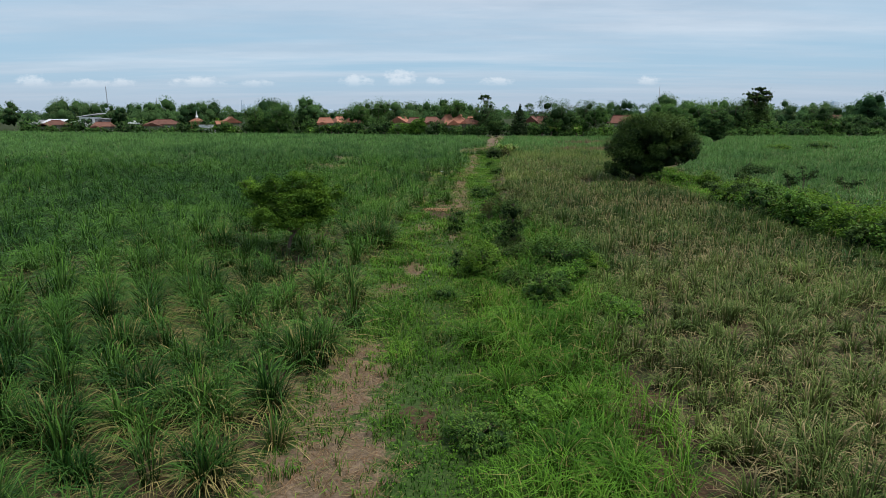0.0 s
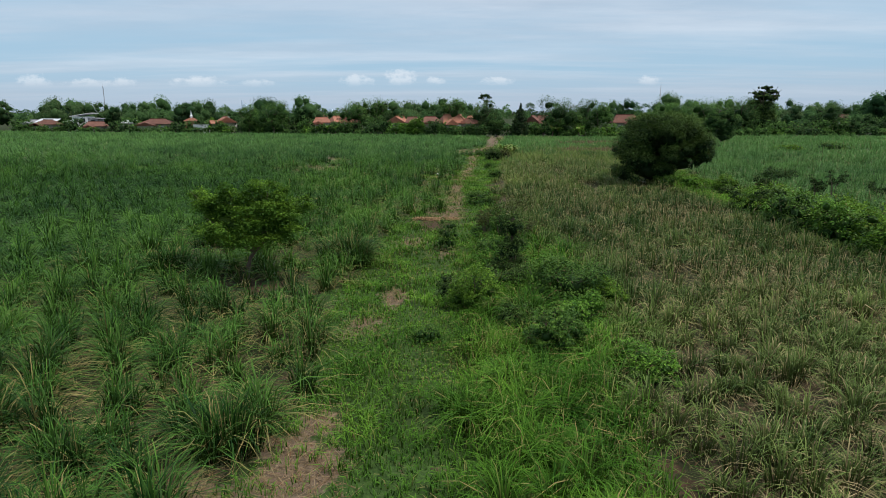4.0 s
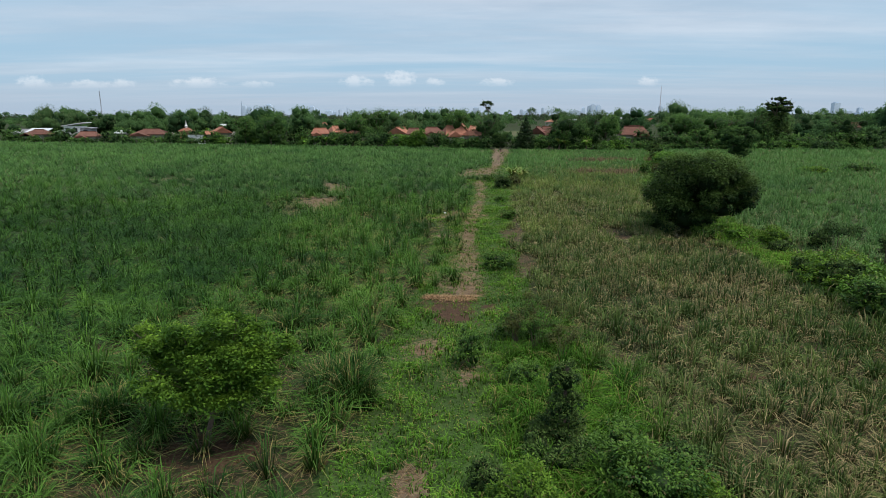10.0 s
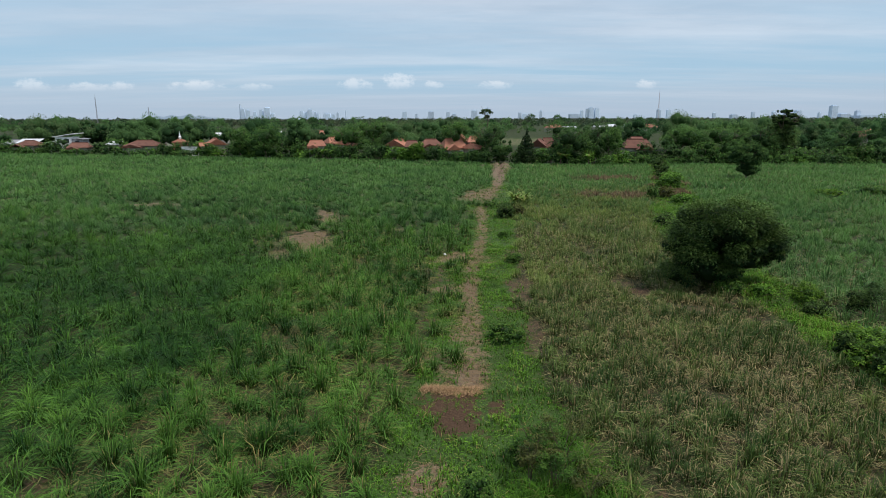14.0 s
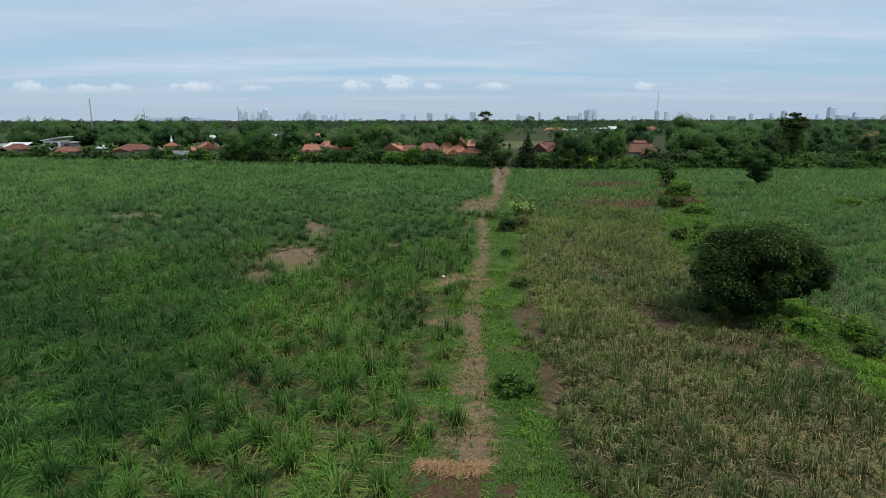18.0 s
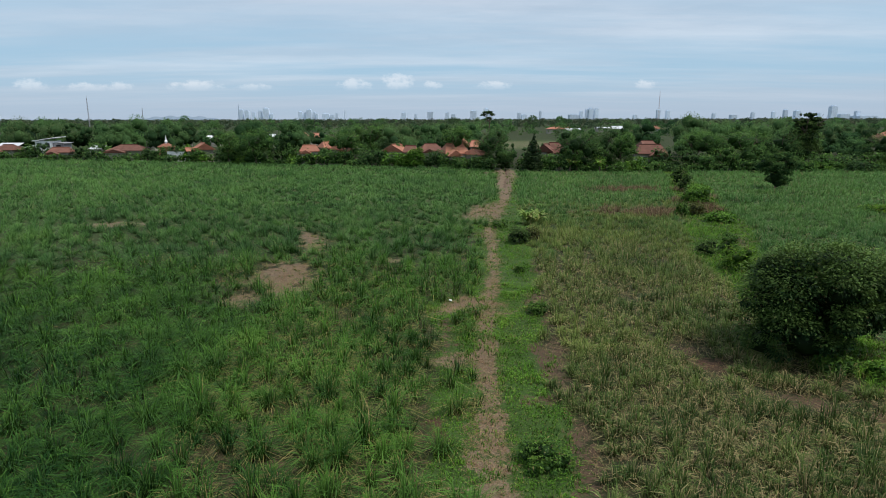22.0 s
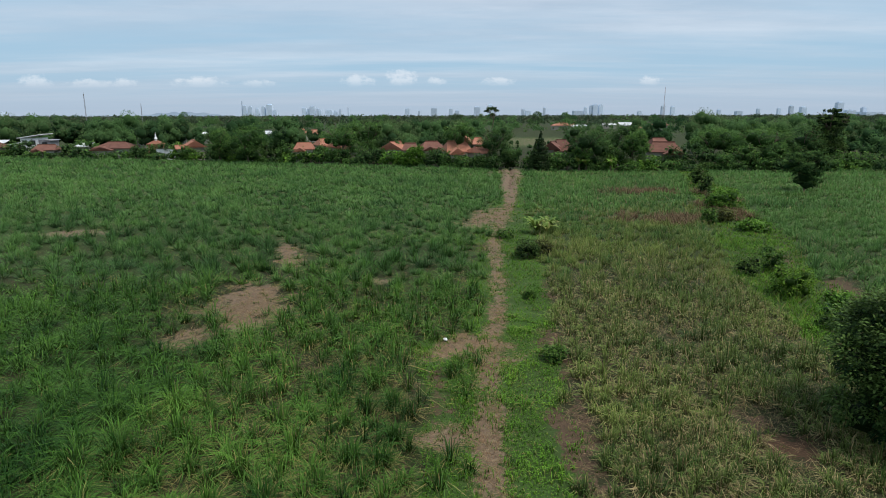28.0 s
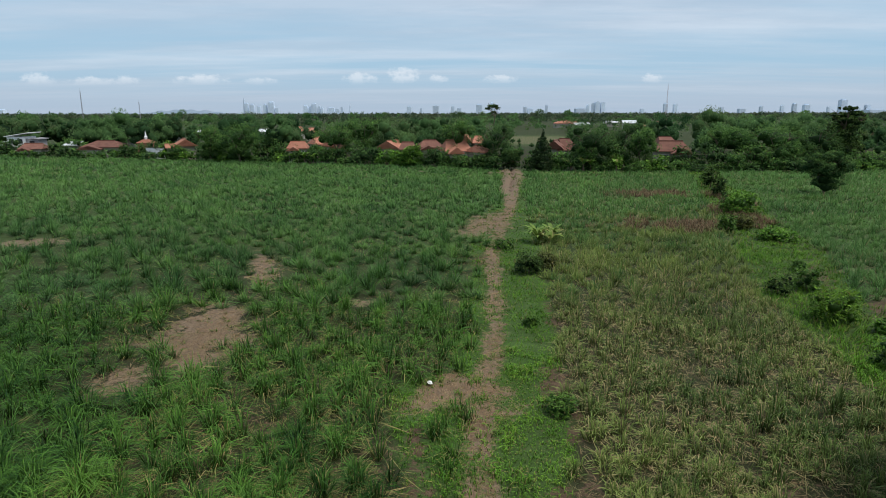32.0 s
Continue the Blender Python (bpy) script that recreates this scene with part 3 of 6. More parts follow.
def build_ground():
    gx = np.concatenate([[-5000, -2500, -1200, -600, -300, -180, -120], np.arange(-90, -30, 3.0), np.arange(-30, 30, 0.45), np.arange(30, 92, 2.5), [105, 120, 140, 180, 300, 600, 1200, 2500, 5000]])
    gy = np.concatenate([[-1500, -600, -200, -80, -40, -20, -8], np.arange(0, 112, 0.55), np.arange(112, 150, 1.0), np.arange(150, 200, 5), [220, 240, 260, 290, 320, 370, 420, 480, 600, 1000, 1800, 3000, 4900]])
    X, Y = np.meshgrid(gx, gy)
    Z = ground_height(X, Y)
    soil, straw, dark = bare_at(X, Y)
    nx, ny = len(gx), len(gy)
    i = (np.arange(ny - 1)[:, None] * nx + np.arange(nx - 1)[None]).ravel()
    T = np.concatenate([np.stack([i, i + 1, i + nx + 1], 1), np.stack([i, i + nx + 1, i + nx], 1)])
    # thin cover in the dry field, with the soil showing between the tufts
    side = (X > np.interp(Y, EDGE_Y, EDGE_R)) & (X < np.interp(Y, HEDGE_Y, HEDGE_X)) & (Y < 140)
    soil = np.maximum(soil, np.interp(Y, (14, 22, 45, 80), (0.8, 0.5, 0.6, 0.15)) * side * (0.45 * vnoise(X, Y, 2.6, 8) + 0.45 * vnoise(X, Y, 0.8, 18)))
    left = (X < np.interp(Y, EDGE_Y, EDGE_L)) & (Y < 70)
    soil = np.maximum(soil, np.interp(Y, (30, 70), (0.8, 0.2)) * left * np.interp(X, (-11, -8), (0.5, 1.0)) * (0.45 * vnoise(X, Y, 2.2, 9) + 0.45 * vnoise(X, Y, 0.8, 19)))
    z = zone_masks(X, Y)
    clear = (X > 0.1 * (Y - 26)) & (X < 0.19 * (Y - 26)) & (Y > 225) & (Y < 310)
    lawn, far = (z[1] * 1.0 + z[4] * 0.7 + (z[0] + z[3] + z[2]) * np.clip((Y - 62) / 40, 0, 0.6)) * (0.55 + 0.45 * vnoise(X, Y, 1.2, 141)) * (Y < 146) * (Y > -12), np.maximum(np.clip((Y - 200) / 30, 0, 0.2), 0.8 * clear)
    straw = np.maximum(straw, 0.45 * clear)
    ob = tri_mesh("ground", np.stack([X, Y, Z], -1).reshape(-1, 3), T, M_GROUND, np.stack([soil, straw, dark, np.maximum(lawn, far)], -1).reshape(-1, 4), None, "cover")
    ob.data.polygons.foreach_set("use_smooth", np.ones(len(ob.data.polygons), bool))
    tagged(ob, "flat green meadow ground with bare soil and straw patches", "ground", kind="structure")


build_ground()


# ---- field grass, thinning with distance ----
def nearest(x, y):
    """The least distance from which the moving camera sees a place."""
    d = np.where(y < 47, np.interp(y, (7, 18, 25, 34, 47), (8.8, 12.3, 16.4, 17.6, 17.6)), np.hypot(y - 32.5, 10))
    return np.maximum(d, 1.32 * np.abs(x))


def scatter(spacing, lo, hi, ymax=190, xmin=-150, xmax=125):
    """Jittered places at camera distances from lo to hi, inside the view and the meadow."""
    y1, xa = min(ymax, hi * 1.15 + 36), hi * 1.15 / 1.32
    xs = np.arange(max(xmin, -xa), min(xmax, xa), spacing)
    ys = np.arange(5.0, y1, spacing)
    X, Y = np.meshgrid(xs, ys)
    X = X + RNG.uniform(-0.5, 0.5, X.shape) * spacing
    Y = Y + RNG.uniform(-0.5, 0.5, Y.shape) * spacing
    X, Y = X.ravel(), Y.ravel()
    d = nearest(X, Y) * (1 + 0.25 * (vnoise(X, Y, 1.1, 131) - 0.5))
    k = (d >= lo) & (d < hi) & (np.abs(X) < 0.8 * Y + 3) & (Y < np.interp(X, END_X, END_Y) + 1.5)
    return X[k], Y[k]


def dead_at(x, y):
    """How much of the grass stands dead, 0 to 1."""
    out = np.zeros(np.shape(x))
    for ex, ey, ea, eb in DEAD:
        out = np.maximum(out, np.clip((1.35 - np.hypot((x - ex) / ea, (y - ey) / eb) + 0.9 * (vnoise(x, y, 1.6, 66) - 0.5)) / 0.6, 0, 1))
    return out


def dead_grass():
    chunks = []
    for spacing, lo, hi, nb, seg, width in ((0.5, 0, 40, 30, 2, 0.03), (0.7, 40, 120, 26, 1, 0.1)):
        X, Y = scatter(spacing, lo, hi)
        k = RNG.uniform(0, 1, len(X)) < 0.85 * dead_at(X, Y)
        i = np.repeat(np.flatnonzero(k), nb)
        n = len(i)
        x, y = X[i] + RNG.normal(0, spacing * 0.3, n), Y[i] + RNG.normal(0, spacing * 0.3, n)
        root = np.stack([x, y, ground_height(x, y) - 0.02], 1)
        dry = (RNG.uniform(0, 1, n) < 0.7) * RNG.uniform(0.5, 1, n)
        chunks.append(blades(root, RNG.uniform(0.35, 0.9, n), RNG.uniform(0.2, 1.2, n), width * RNG.uniform(0.7, 1.3, n), dry, RNG.uniform(0, 0.8, n), seg))
    V, T, C = join_arrays(chunks)
    tagged(tri_mesh("dead_grass", V, T, M_DEAD, C), "stands of dead red-brown grass in the dry field", "grass", kind="stuff")


dead_grass()


def hashed(i, j, k):
    """A fixed random value, 0 to 1, for each cell."""
    v = np.sin(i * 12.9898 + j * 78.233 + k * 37.719) * 43758.5453
    return v - np.floor(v)


def lush_at(x, y):
    """Where the left field stands as one closed canopy, 0 to 1."""
    edge = np.interp(y, (14, 22, 30, 40, 52, 60, 75), (-15.0, -10.5, -9.0, -8.6, -9.5, -14.0, -20.0))
    return np.clip((edge - x + 3.0 * (vnoise(x, y, 3.5, 201) - 0.5) + 1.6 * (vnoise(x, y, 1.1, 202) - 0.5)) / 2.5, 0, 1) * np.clip((72 - y + 14 * (vnoise(x, y, 8.0, 203) - 0.5)) / 12, 0, 1)


def make_field(name, which, lods, height, mat, label, dry_mean, seed, reach=(-100, 999)):
    """Tussocks that fountain out of one foot: upright in the middle, arching outside, dry leaves round the foot."""
    chunks = []
    for spacing, lo, hi, nb, seg, width, hk in lods:
        X, Y = scatter(spacing, lo, hi)
        z = zone_masks(X, Y)
        k = z[which].copy()
        if which == 0:
            k |= z[1] & (X < np.interp(Y, TRACK_Y, TRACK_X) - 0.5) & (Y > 34) & (RNG.uniform(0, 1, len(X)) < 0.4)
        edge = Y + 22 * (vnoise(X, Y, 9.0, 58) - 0.5) + RNG.normal(0, 7, len(X))
        k &= (edge > reach[0]) & (edge < reach[1])
        b = bare_at(X, Y).max(0)
        k &= RNG.uniform(0, 1, len(X)) > b * 1.15
        lush = lush_at(X, Y) if which == 0 else np.zeros(len(X))
        gap = vnoise(X, Y, 1.0, seed) * 0.65 + vnoise(X, Y, 5.0, seed + 1) * 0.35
        keep = np.clip((gap - GAPS[which]) * 6, FLOOR[which] if lo < 30 else (0.72 if lo < 60 else 0.9), 1)
        k &= RNG.uniform(0, 1, len(X)) < np.maximum(keep, 0.82 * lush)
        k &= RNG.uniform(0, 1, len(X)) > 0.9 * dead_at(X, Y)
        X, Y, lush = X[k], Y[k], lush[k]
        # plants crowd into bushy clumps, with gaps between them
        cell = 0.95 if lo < 32 else (1.35 if lo < 60 else 1.9)
        turn_c, turn_s = math.cos(0.55), math.sin(0.55)
        U, W = (X * turn_c + Y * turn_s) / cell, (Y * turn_c - X * turn_s) / cell
        ci = np.floor(U)
        shift = hashed(ci, 0 * ci, 9)
        cj = np.floor(W + shift)
        cu, cw = (ci + 0.5 + 0.9 * (hashed(ci, cj, 1) - 0.5)) * cell, (cj + 0.5 + 0.9 * (hashed(ci, cj, 2) - 0.5) - shift) * cell
        cx, cy = cu * turn_c - cw * turn_s, cu * turn_s + cw * turn_c
        pull = CROWD[which] * (1 - 0.12 * lush) * np.interp(Y, (10, 30), (0.9, 1.0)) * (1.0 if lo < 30 else (0.95 if lo < 60 else 0.5))
        X, Y = X + (cx - X) * pull, Y + (cy - Y) * pull
        k = RNG.uniform(0, 1, len(X)) > bare_at(X, Y).max(0)
        X, Y, lush, ci, cj = X[k], Y[k], lush[k], ci[k], cj[k]
        clump_h, clump_tone = hashed(ci, cj, 3), hashed(ci, cj, 4)
        # far grass gets a lighter tone, painting in grazing sheen and haze
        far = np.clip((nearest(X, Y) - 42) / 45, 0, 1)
        # now and then a tall clump over its neighbours
        giant = clump_h ** 4
        big = 0.6 + 0.75 * vnoise(X, Y, 1.4, seed + 2) * (0.6 + 0.6 * vnoise(X, Y, 14.0, seed + 3)) + GIANT[which] * giant
        big = big * (1 - lush) + lush * (0.56 + 0.22 * vnoise(X, Y, 1.2, seed + 8) + 0.5 * clump_h)
        hh = height * big * RNG.uniform(0.8, 1.15, len(X)) * hk
        dry = np.clip(dry_mean * (0.3 + 1.5 * vnoise(X, Y, 6.0, seed + 4)) + RNG.normal(0, 0.08, len(X)), 0, 1) * (1 - 0.85 * lush)
        if which == 0:
            # shorter, half-dry grass close to the start, and between the closed canopy and the track
            poor = np.clip((23 - Y) / 5, 0, 1) * np.clip((X + 13) / 4, 0, 1)
            hh = hh * (1 + 0.1 * poor)
            strip = np.clip((X + 10) / 4, 0, 1) * np.clip((60 - Y) / 15, 0, 1) * (1 - lush)
            dry = dry + (0.13 * poor + 0.12 * strip) * (0.4 + 1.2 * vnoise(X, Y, 2.0, 37))
        if which == 2:
            # greener beside the verge and the bank, most withered in the middle
            l, r = np.interp(Y, EDGE_Y, EDGE_R), np.interp(Y, HEDGE_Y, HEDGE_X)
            mid = np.clip(4 * (X - l) * (r - X) / (r - l) ** 2, 0, 1)
            dry = dry * (0.45 + 0.8 * mid) * np.interp(Y, (14, 20, 32), (1.25, 0.95, 1.0))
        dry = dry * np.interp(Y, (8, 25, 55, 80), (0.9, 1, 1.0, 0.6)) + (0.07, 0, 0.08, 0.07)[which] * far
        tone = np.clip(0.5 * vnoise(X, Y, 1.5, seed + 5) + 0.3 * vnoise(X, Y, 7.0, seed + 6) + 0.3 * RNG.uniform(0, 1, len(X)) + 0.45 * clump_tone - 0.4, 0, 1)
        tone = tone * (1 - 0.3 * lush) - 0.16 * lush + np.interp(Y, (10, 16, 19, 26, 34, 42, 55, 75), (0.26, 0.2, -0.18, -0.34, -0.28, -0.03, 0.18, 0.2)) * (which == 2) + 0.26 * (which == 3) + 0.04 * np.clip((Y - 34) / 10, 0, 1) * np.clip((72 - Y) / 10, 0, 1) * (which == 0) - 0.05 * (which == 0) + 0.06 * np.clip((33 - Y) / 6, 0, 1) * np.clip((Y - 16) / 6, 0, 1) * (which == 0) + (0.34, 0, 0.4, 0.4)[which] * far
        i = np.repeat(np.arange(len(X)), nb)
        n = len(i)
        u = np.sqrt(RNG.uniform(0, 1, n))
        rad = spacing * TUFT[which] * u * (1 + 0.35 * lush[i])
        a = RNG.uniform(0, 2 * math.pi, n)
        x, y = X[i] + rad * np.cos(a), Y[i] + rad * np.sin(a)
        root = np.stack([x, y, ground_height(x, y) - 0.02], 1)
        bd = (RNG.uniform(0, 1, n) < dry[i]) * RNG.uniform(0.4, 1, n)
        # dry leaves hang low and wide round the foot, green ones stand and arch outwards
        low = (bd > 0) & (RNG.uniform(0, 1, n) < (0.95, 0, 0.7, 0.8)[which])
        arch = np.clip(0.1 + ARCH[which] * u * (0.75 + 0.45 * lush[i]) + RNG.normal(0, 0.22, n), 0.05, 1.75)
        hb = hh[i] * RNG.uniform(0.55, 1.12, n) * (1.05 - 0.22 * u) * np.where(low, 0.62, 1.0)
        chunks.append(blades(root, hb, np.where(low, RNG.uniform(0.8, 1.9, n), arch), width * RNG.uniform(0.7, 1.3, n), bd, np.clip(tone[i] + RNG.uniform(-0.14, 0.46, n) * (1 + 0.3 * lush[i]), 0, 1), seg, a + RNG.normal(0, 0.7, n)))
    if reach[0] > 0:
        V, T, C = join_arrays(chunks)
        return tagged(tri_mesh(name, V, T, mat, C), label, "grass", kind="stuff")
    # thin cover on the ground beside and behind the start
    X, Y = np.meshgrid(np.arange(-60, 60, 0.9), np.arange(-12, 60, 0.9))
    X, Y = (X + RNG.uniform(-0.4, 0.4, X.shape)).ravel(), (Y + RNG.uniform(-0.4, 0.4, Y.shape)).ravel()
    k = zone_masks(X, Y)[which] & ((np.abs(X) >= 0.8 * Y + 3) | (Y < 5.5))
    i = np.repeat(np.flatnonzero(k), 9)
    n = len(i)
    x, y = X[i] + RNG.normal(0, 0.22, n), Y[i] + RNG.normal(0, 0.22, n)
    root = np.stack([x, y, ground_height(x, y) - 0.02], 1)
    bd = (RNG.uniform(0, 1, n) < dry_mean) * RNG.uniform(0.4, 1, n)
    chunks.append(blades(root, height * RNG.uniform(0.4, 1.1, n), RNG.uniform(0.3, 1.4, n), RNG.uniform(0.06, 0.12, n), bd, np.clip(0.6 * vnoise(x, y, 1.5, seed) + RNG.uniform(-0.1, 0.3, n), 0, 1), 1))
    # short undergrowth and fallen leaves between the tussocks, close by
    for spacing, lo, hi, nb, width in ((0.2, 0, 13, 7, 0.015), (0.24, 13, 19, 8, 0.02), (0.36, 19, 34, 9, 0.034)):
        X, Y = scatter(spacing, lo, hi)
        k = zone_masks(X, Y)[which] & (RNG.uniform(0, 1, len(X)) > 0.12 + bare_at(X, Y).max(0))
        if which == 0:
            k &= lush_at(X, Y) < 0.6
        i = np.repeat(np.flatnonzero(k), nb)
        n = len(i)
        x, y = X[i] + RNG.normal(0, spacing * 0.4, n), Y[i] + RNG.normal(0, spacing * 0.4, n)
        root = np.stack([x, y, ground_height(x, y) - 0.01], 1)
        bd = (RNG.uniform(0, 1, n) < dry_mean + 0.3) * RNG.uniform(0.4, 1, n)
        chunks.append(blades(root, RNG.uniform(0.1, 0.42, n), RNG.uniform(0.5, 1.8, n), width * RNG.uniform(0.7, 1.3, n), bd, RNG.uniform(0.0, 0.6, n), 1))
    V, T, C = join_arrays(chunks)
    return tagged(tri_mesh(name, V, T, mat, C), label, "grass", kind="stuff")


GAPS = (0.32, 0, 0.27, 0.2, 0)
FLOOR = (0.42, 0, 0.62, 0.6, 0)
TUFT = (0.3, 0, 0.4, 0.38, 0)
CROWD = (0.6, 0, 0.2, 0.35, 0)
GIANT = (0.55, 0, 0.5, 0.6, 0)
ARCH = (1.3, 0, 1.0, 1.2, 0)
LODS = [(0.44, 0, 13, 64, 3, 0.018, 1.0), (0.5, 13, 19, 50, 2, 0.023, 1.0), (0.56, 19, 32, 34, 2, 0.028, 1.0), (0.66, 32, 60, 36, 1, 0.05, 1.0), (0.8, 60, 100, 20, 1, 0.1, 0.95), (1.0, 100, 190, 16, 1, 0.17, 0.95)]
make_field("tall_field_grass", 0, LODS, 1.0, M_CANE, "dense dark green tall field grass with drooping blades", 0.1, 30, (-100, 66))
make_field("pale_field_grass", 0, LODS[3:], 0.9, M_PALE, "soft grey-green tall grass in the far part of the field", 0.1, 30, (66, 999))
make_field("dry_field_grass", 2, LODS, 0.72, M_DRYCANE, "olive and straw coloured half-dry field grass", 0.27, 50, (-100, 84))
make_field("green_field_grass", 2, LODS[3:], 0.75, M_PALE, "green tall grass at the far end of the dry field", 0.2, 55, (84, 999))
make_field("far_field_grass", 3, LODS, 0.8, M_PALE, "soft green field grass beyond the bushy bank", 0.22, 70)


def tall_tussock(x, y, h, r):
    """A single tall bushy tussock that stands out of the field."""
    t = thing("grass_tussock", x, y, float(ground_height(np.array(x), np.array(y))) - 0.02, label="tall bushy dark green grass tussock in the field", category="grass tuft", group="tall tussocks of the field")
    n = 380
    a = r.uniform(0, 2 * math.pi, n)
    u = np.sqrt(r.uniform(0, 1, n))
    root = np.stack([0.5 * u * np.cos(a), 0.36 * u * np.sin(a), 0 * a], 1)
    dry = (r.uniform(0, 1, n) < 0.16) * r.uniform(0.3, 0.9, n)
    V, T, C = blades(root, h * r.uniform(0.5, 1.1, n), np.clip(0.1 + 0.75 * u + r.normal(0, 0.2, n), 0.05, 1.4), 0.019 * r.uniform(0.7, 1.3, n), dry, np.clip(r.uniform(-0.1, 0.6, n), 0, 1), 3, a + r.normal(0, 0.6, n))
    tri_mesh("tuft", V, T, M_CANE, C, t)


TUSSOCK_RNG = np.random.default_rng(43)
for x, y, h in ((-2.7, 23.5, 1.4), (-2.5, 22.9, 1.3), (-2.8, 11.6, 1.15), (-6.7, 11.9, 1.1), (-6.2, 8.7, 1.0), (-8.2, 22.3, 1.2), (-3.3, 23.7, 1.3), (-8.6, 22.0, 1.1), (-5.4, 28.4, 1.1), (-4.3, 9.4, 1.0), (-10.8, 22.0, 1.1), (-2.7, 24.5, 1.1)):
    tall_tussock(x, y, 0.92 * h, TUSSOCK_RNG)


def verge_grass():
    chunks = []
    for spacing, lo, hi, nb, seg, width in ((0.13, 0, 13.5, 6, 2, 0.015), (0.18, 13.5, 26, 6, 2, 0.024), (0.3, 26, 48, 6, 1, 0.045), (0.5, 48, 120, 6, 1, 0.08)):
        X, Y = scatter(spacing, lo, hi, 146, -8, 46)
        z = zone_masks(X, Y)
        k = z[1] | z[4]
        soil, straw, dark = bare_at(X, Y)
        k &= RNG.uniform(0, 1, len(X)) > np.maximum(np.maximum(soil, dark), straw) * (0.7 + 0.3 * vnoise(X, Y, 0.6, 95))
        X, Y = X[k], Y[k]
        # lush tall grass on the right of the track at its start, short sward elsewhere
        lush = np.clip((X - (0.2 + 0.02 * Y)) / 0.9, 0, 1) * np.clip((27 - Y) / 5, 0, 1) * (X < 6)
        lush = np.maximum(lush, 0.4 * (X > 10))
        h = 0.05 + 0.34 * vnoise(X, Y, 0.7, 91) ** 2.2 + 0.08 * vnoise(X, Y, 2.5, 96) + lush * (0.12 + 0.75 * vnoise(X, Y, 1.0, 92) ** 1.6)
        i = np.repeat(np.arange(len(X)), nb)
        n = len(i)
        x, y = X[i] + RNG.normal(0, spacing * 0.4, n), Y[i] + RNG.normal(0, spacing * 0.4, n)
        root = np.stack([x, y, ground_height(x, y) - 0.01], 1)
        dry = (RNG.uniform(0, 1, n) < 0.05 + 0.26 * vnoise(x, y, 1.8, 93) ** 2) * RNG.uniform(0.3, 1, n)
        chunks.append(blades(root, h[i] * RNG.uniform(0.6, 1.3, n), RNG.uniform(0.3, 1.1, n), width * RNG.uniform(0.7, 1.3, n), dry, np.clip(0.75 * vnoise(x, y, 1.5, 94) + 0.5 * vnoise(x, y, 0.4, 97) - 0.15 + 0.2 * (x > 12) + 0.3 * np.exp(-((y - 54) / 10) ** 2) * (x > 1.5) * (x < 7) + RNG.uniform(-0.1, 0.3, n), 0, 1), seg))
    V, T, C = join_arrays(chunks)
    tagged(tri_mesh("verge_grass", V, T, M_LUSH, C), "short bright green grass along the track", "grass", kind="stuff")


verge_grass()


def verge_weeds():
    """Low broad-leaved weeds in clumps on the verge and the bank."""
    X, Y = scatter(0.33, 0, 45, 100, -8, 40)
    z = zone_masks(X, Y)
    k = (z[1] | z[4]) & (RNG.uniform(0, 1, len(X)) < np.clip((vnoise(X, Y, 1.4, 101) - 0.38) * 3, 0, 0.9)) & (bare_at(X, Y).max(0) < 0.5)
    X, Y = X[k], Y[k]
    i = np.repeat(np.arange(len(X)), 24)
    n = len(i)
    hh = (0.07 + 0.42 * vnoise(X, Y, 0.9, 102) ** 2)[i]
    c = np.stack([X[i] + RNG.normal(0, 0.13, n), Y[i] + RNG.normal(0, 0.13, n), hh * RNG.uniform(0.3, 1.0, n)], 1)
    c[:, 2] += ground_height(c[:, 0], c[:, 1])
    tone = RNG.uniform(0.1, 0.7, len(X))
    V, T, C = leaves(c, 0.05, 0.7, 0.03, np.clip(tone[i] + RNG.uniform(-0.1, 0.3, n), 0, 1), 0.6)
    tagged(tri_mesh("verge_weeds", V, T, M_LUSH, C), "low broad-leaved bright green weeds along the track", "weeds", kind="stuff")


verge_weeds()


def straw_litter():
    chunks = []
    for spacing, lo, hi, nb, width in ((0.09, 0, 14, 4, 0.012), (0.12, 14, 30, 5, 0.016), (0.25, 30, 70, 5, 0.035)):
        X, Y = scatter(spacing, lo, hi, 144, -18, 16)
        s = bare_at(X, Y)
        z = zone_masks(X, Y)
        k = RNG.uniform(0, 1, len(X)) < np.maximum(s[1] * 0.9, z[2] * 0.16 * vnoise(X, Y, 1.2, 111) + z[0] * 0.07)
        X, Y = X[k], Y[k]
        i = np.repeat(np.arange(len(X)), nb)
        n = len(i)
        x, y = X[i] + RNG.normal(0, spacing * 0.4, n), Y[i] + RNG.normal(0, spacing * 0.4, n)
        root = np.stack([x, y, ground_height(x, y)], 1)
        chunks.append(blades(root, RNG.uniform(0.04, 0.2, n), RNG.uniform(0.8, 2.6, n), np.full(n, width), RNG.uniform(0, 1, n) ** 2, RNG.uniform(0, 1, n), 1))
    V, T, C = join_arrays(chunks)
    tagged(tri_mesh("straw_stubble", V, T, M_STRAW, C), "pale dry straw stubble lying on the track", "straw", kind="stuff")


straw_litter()


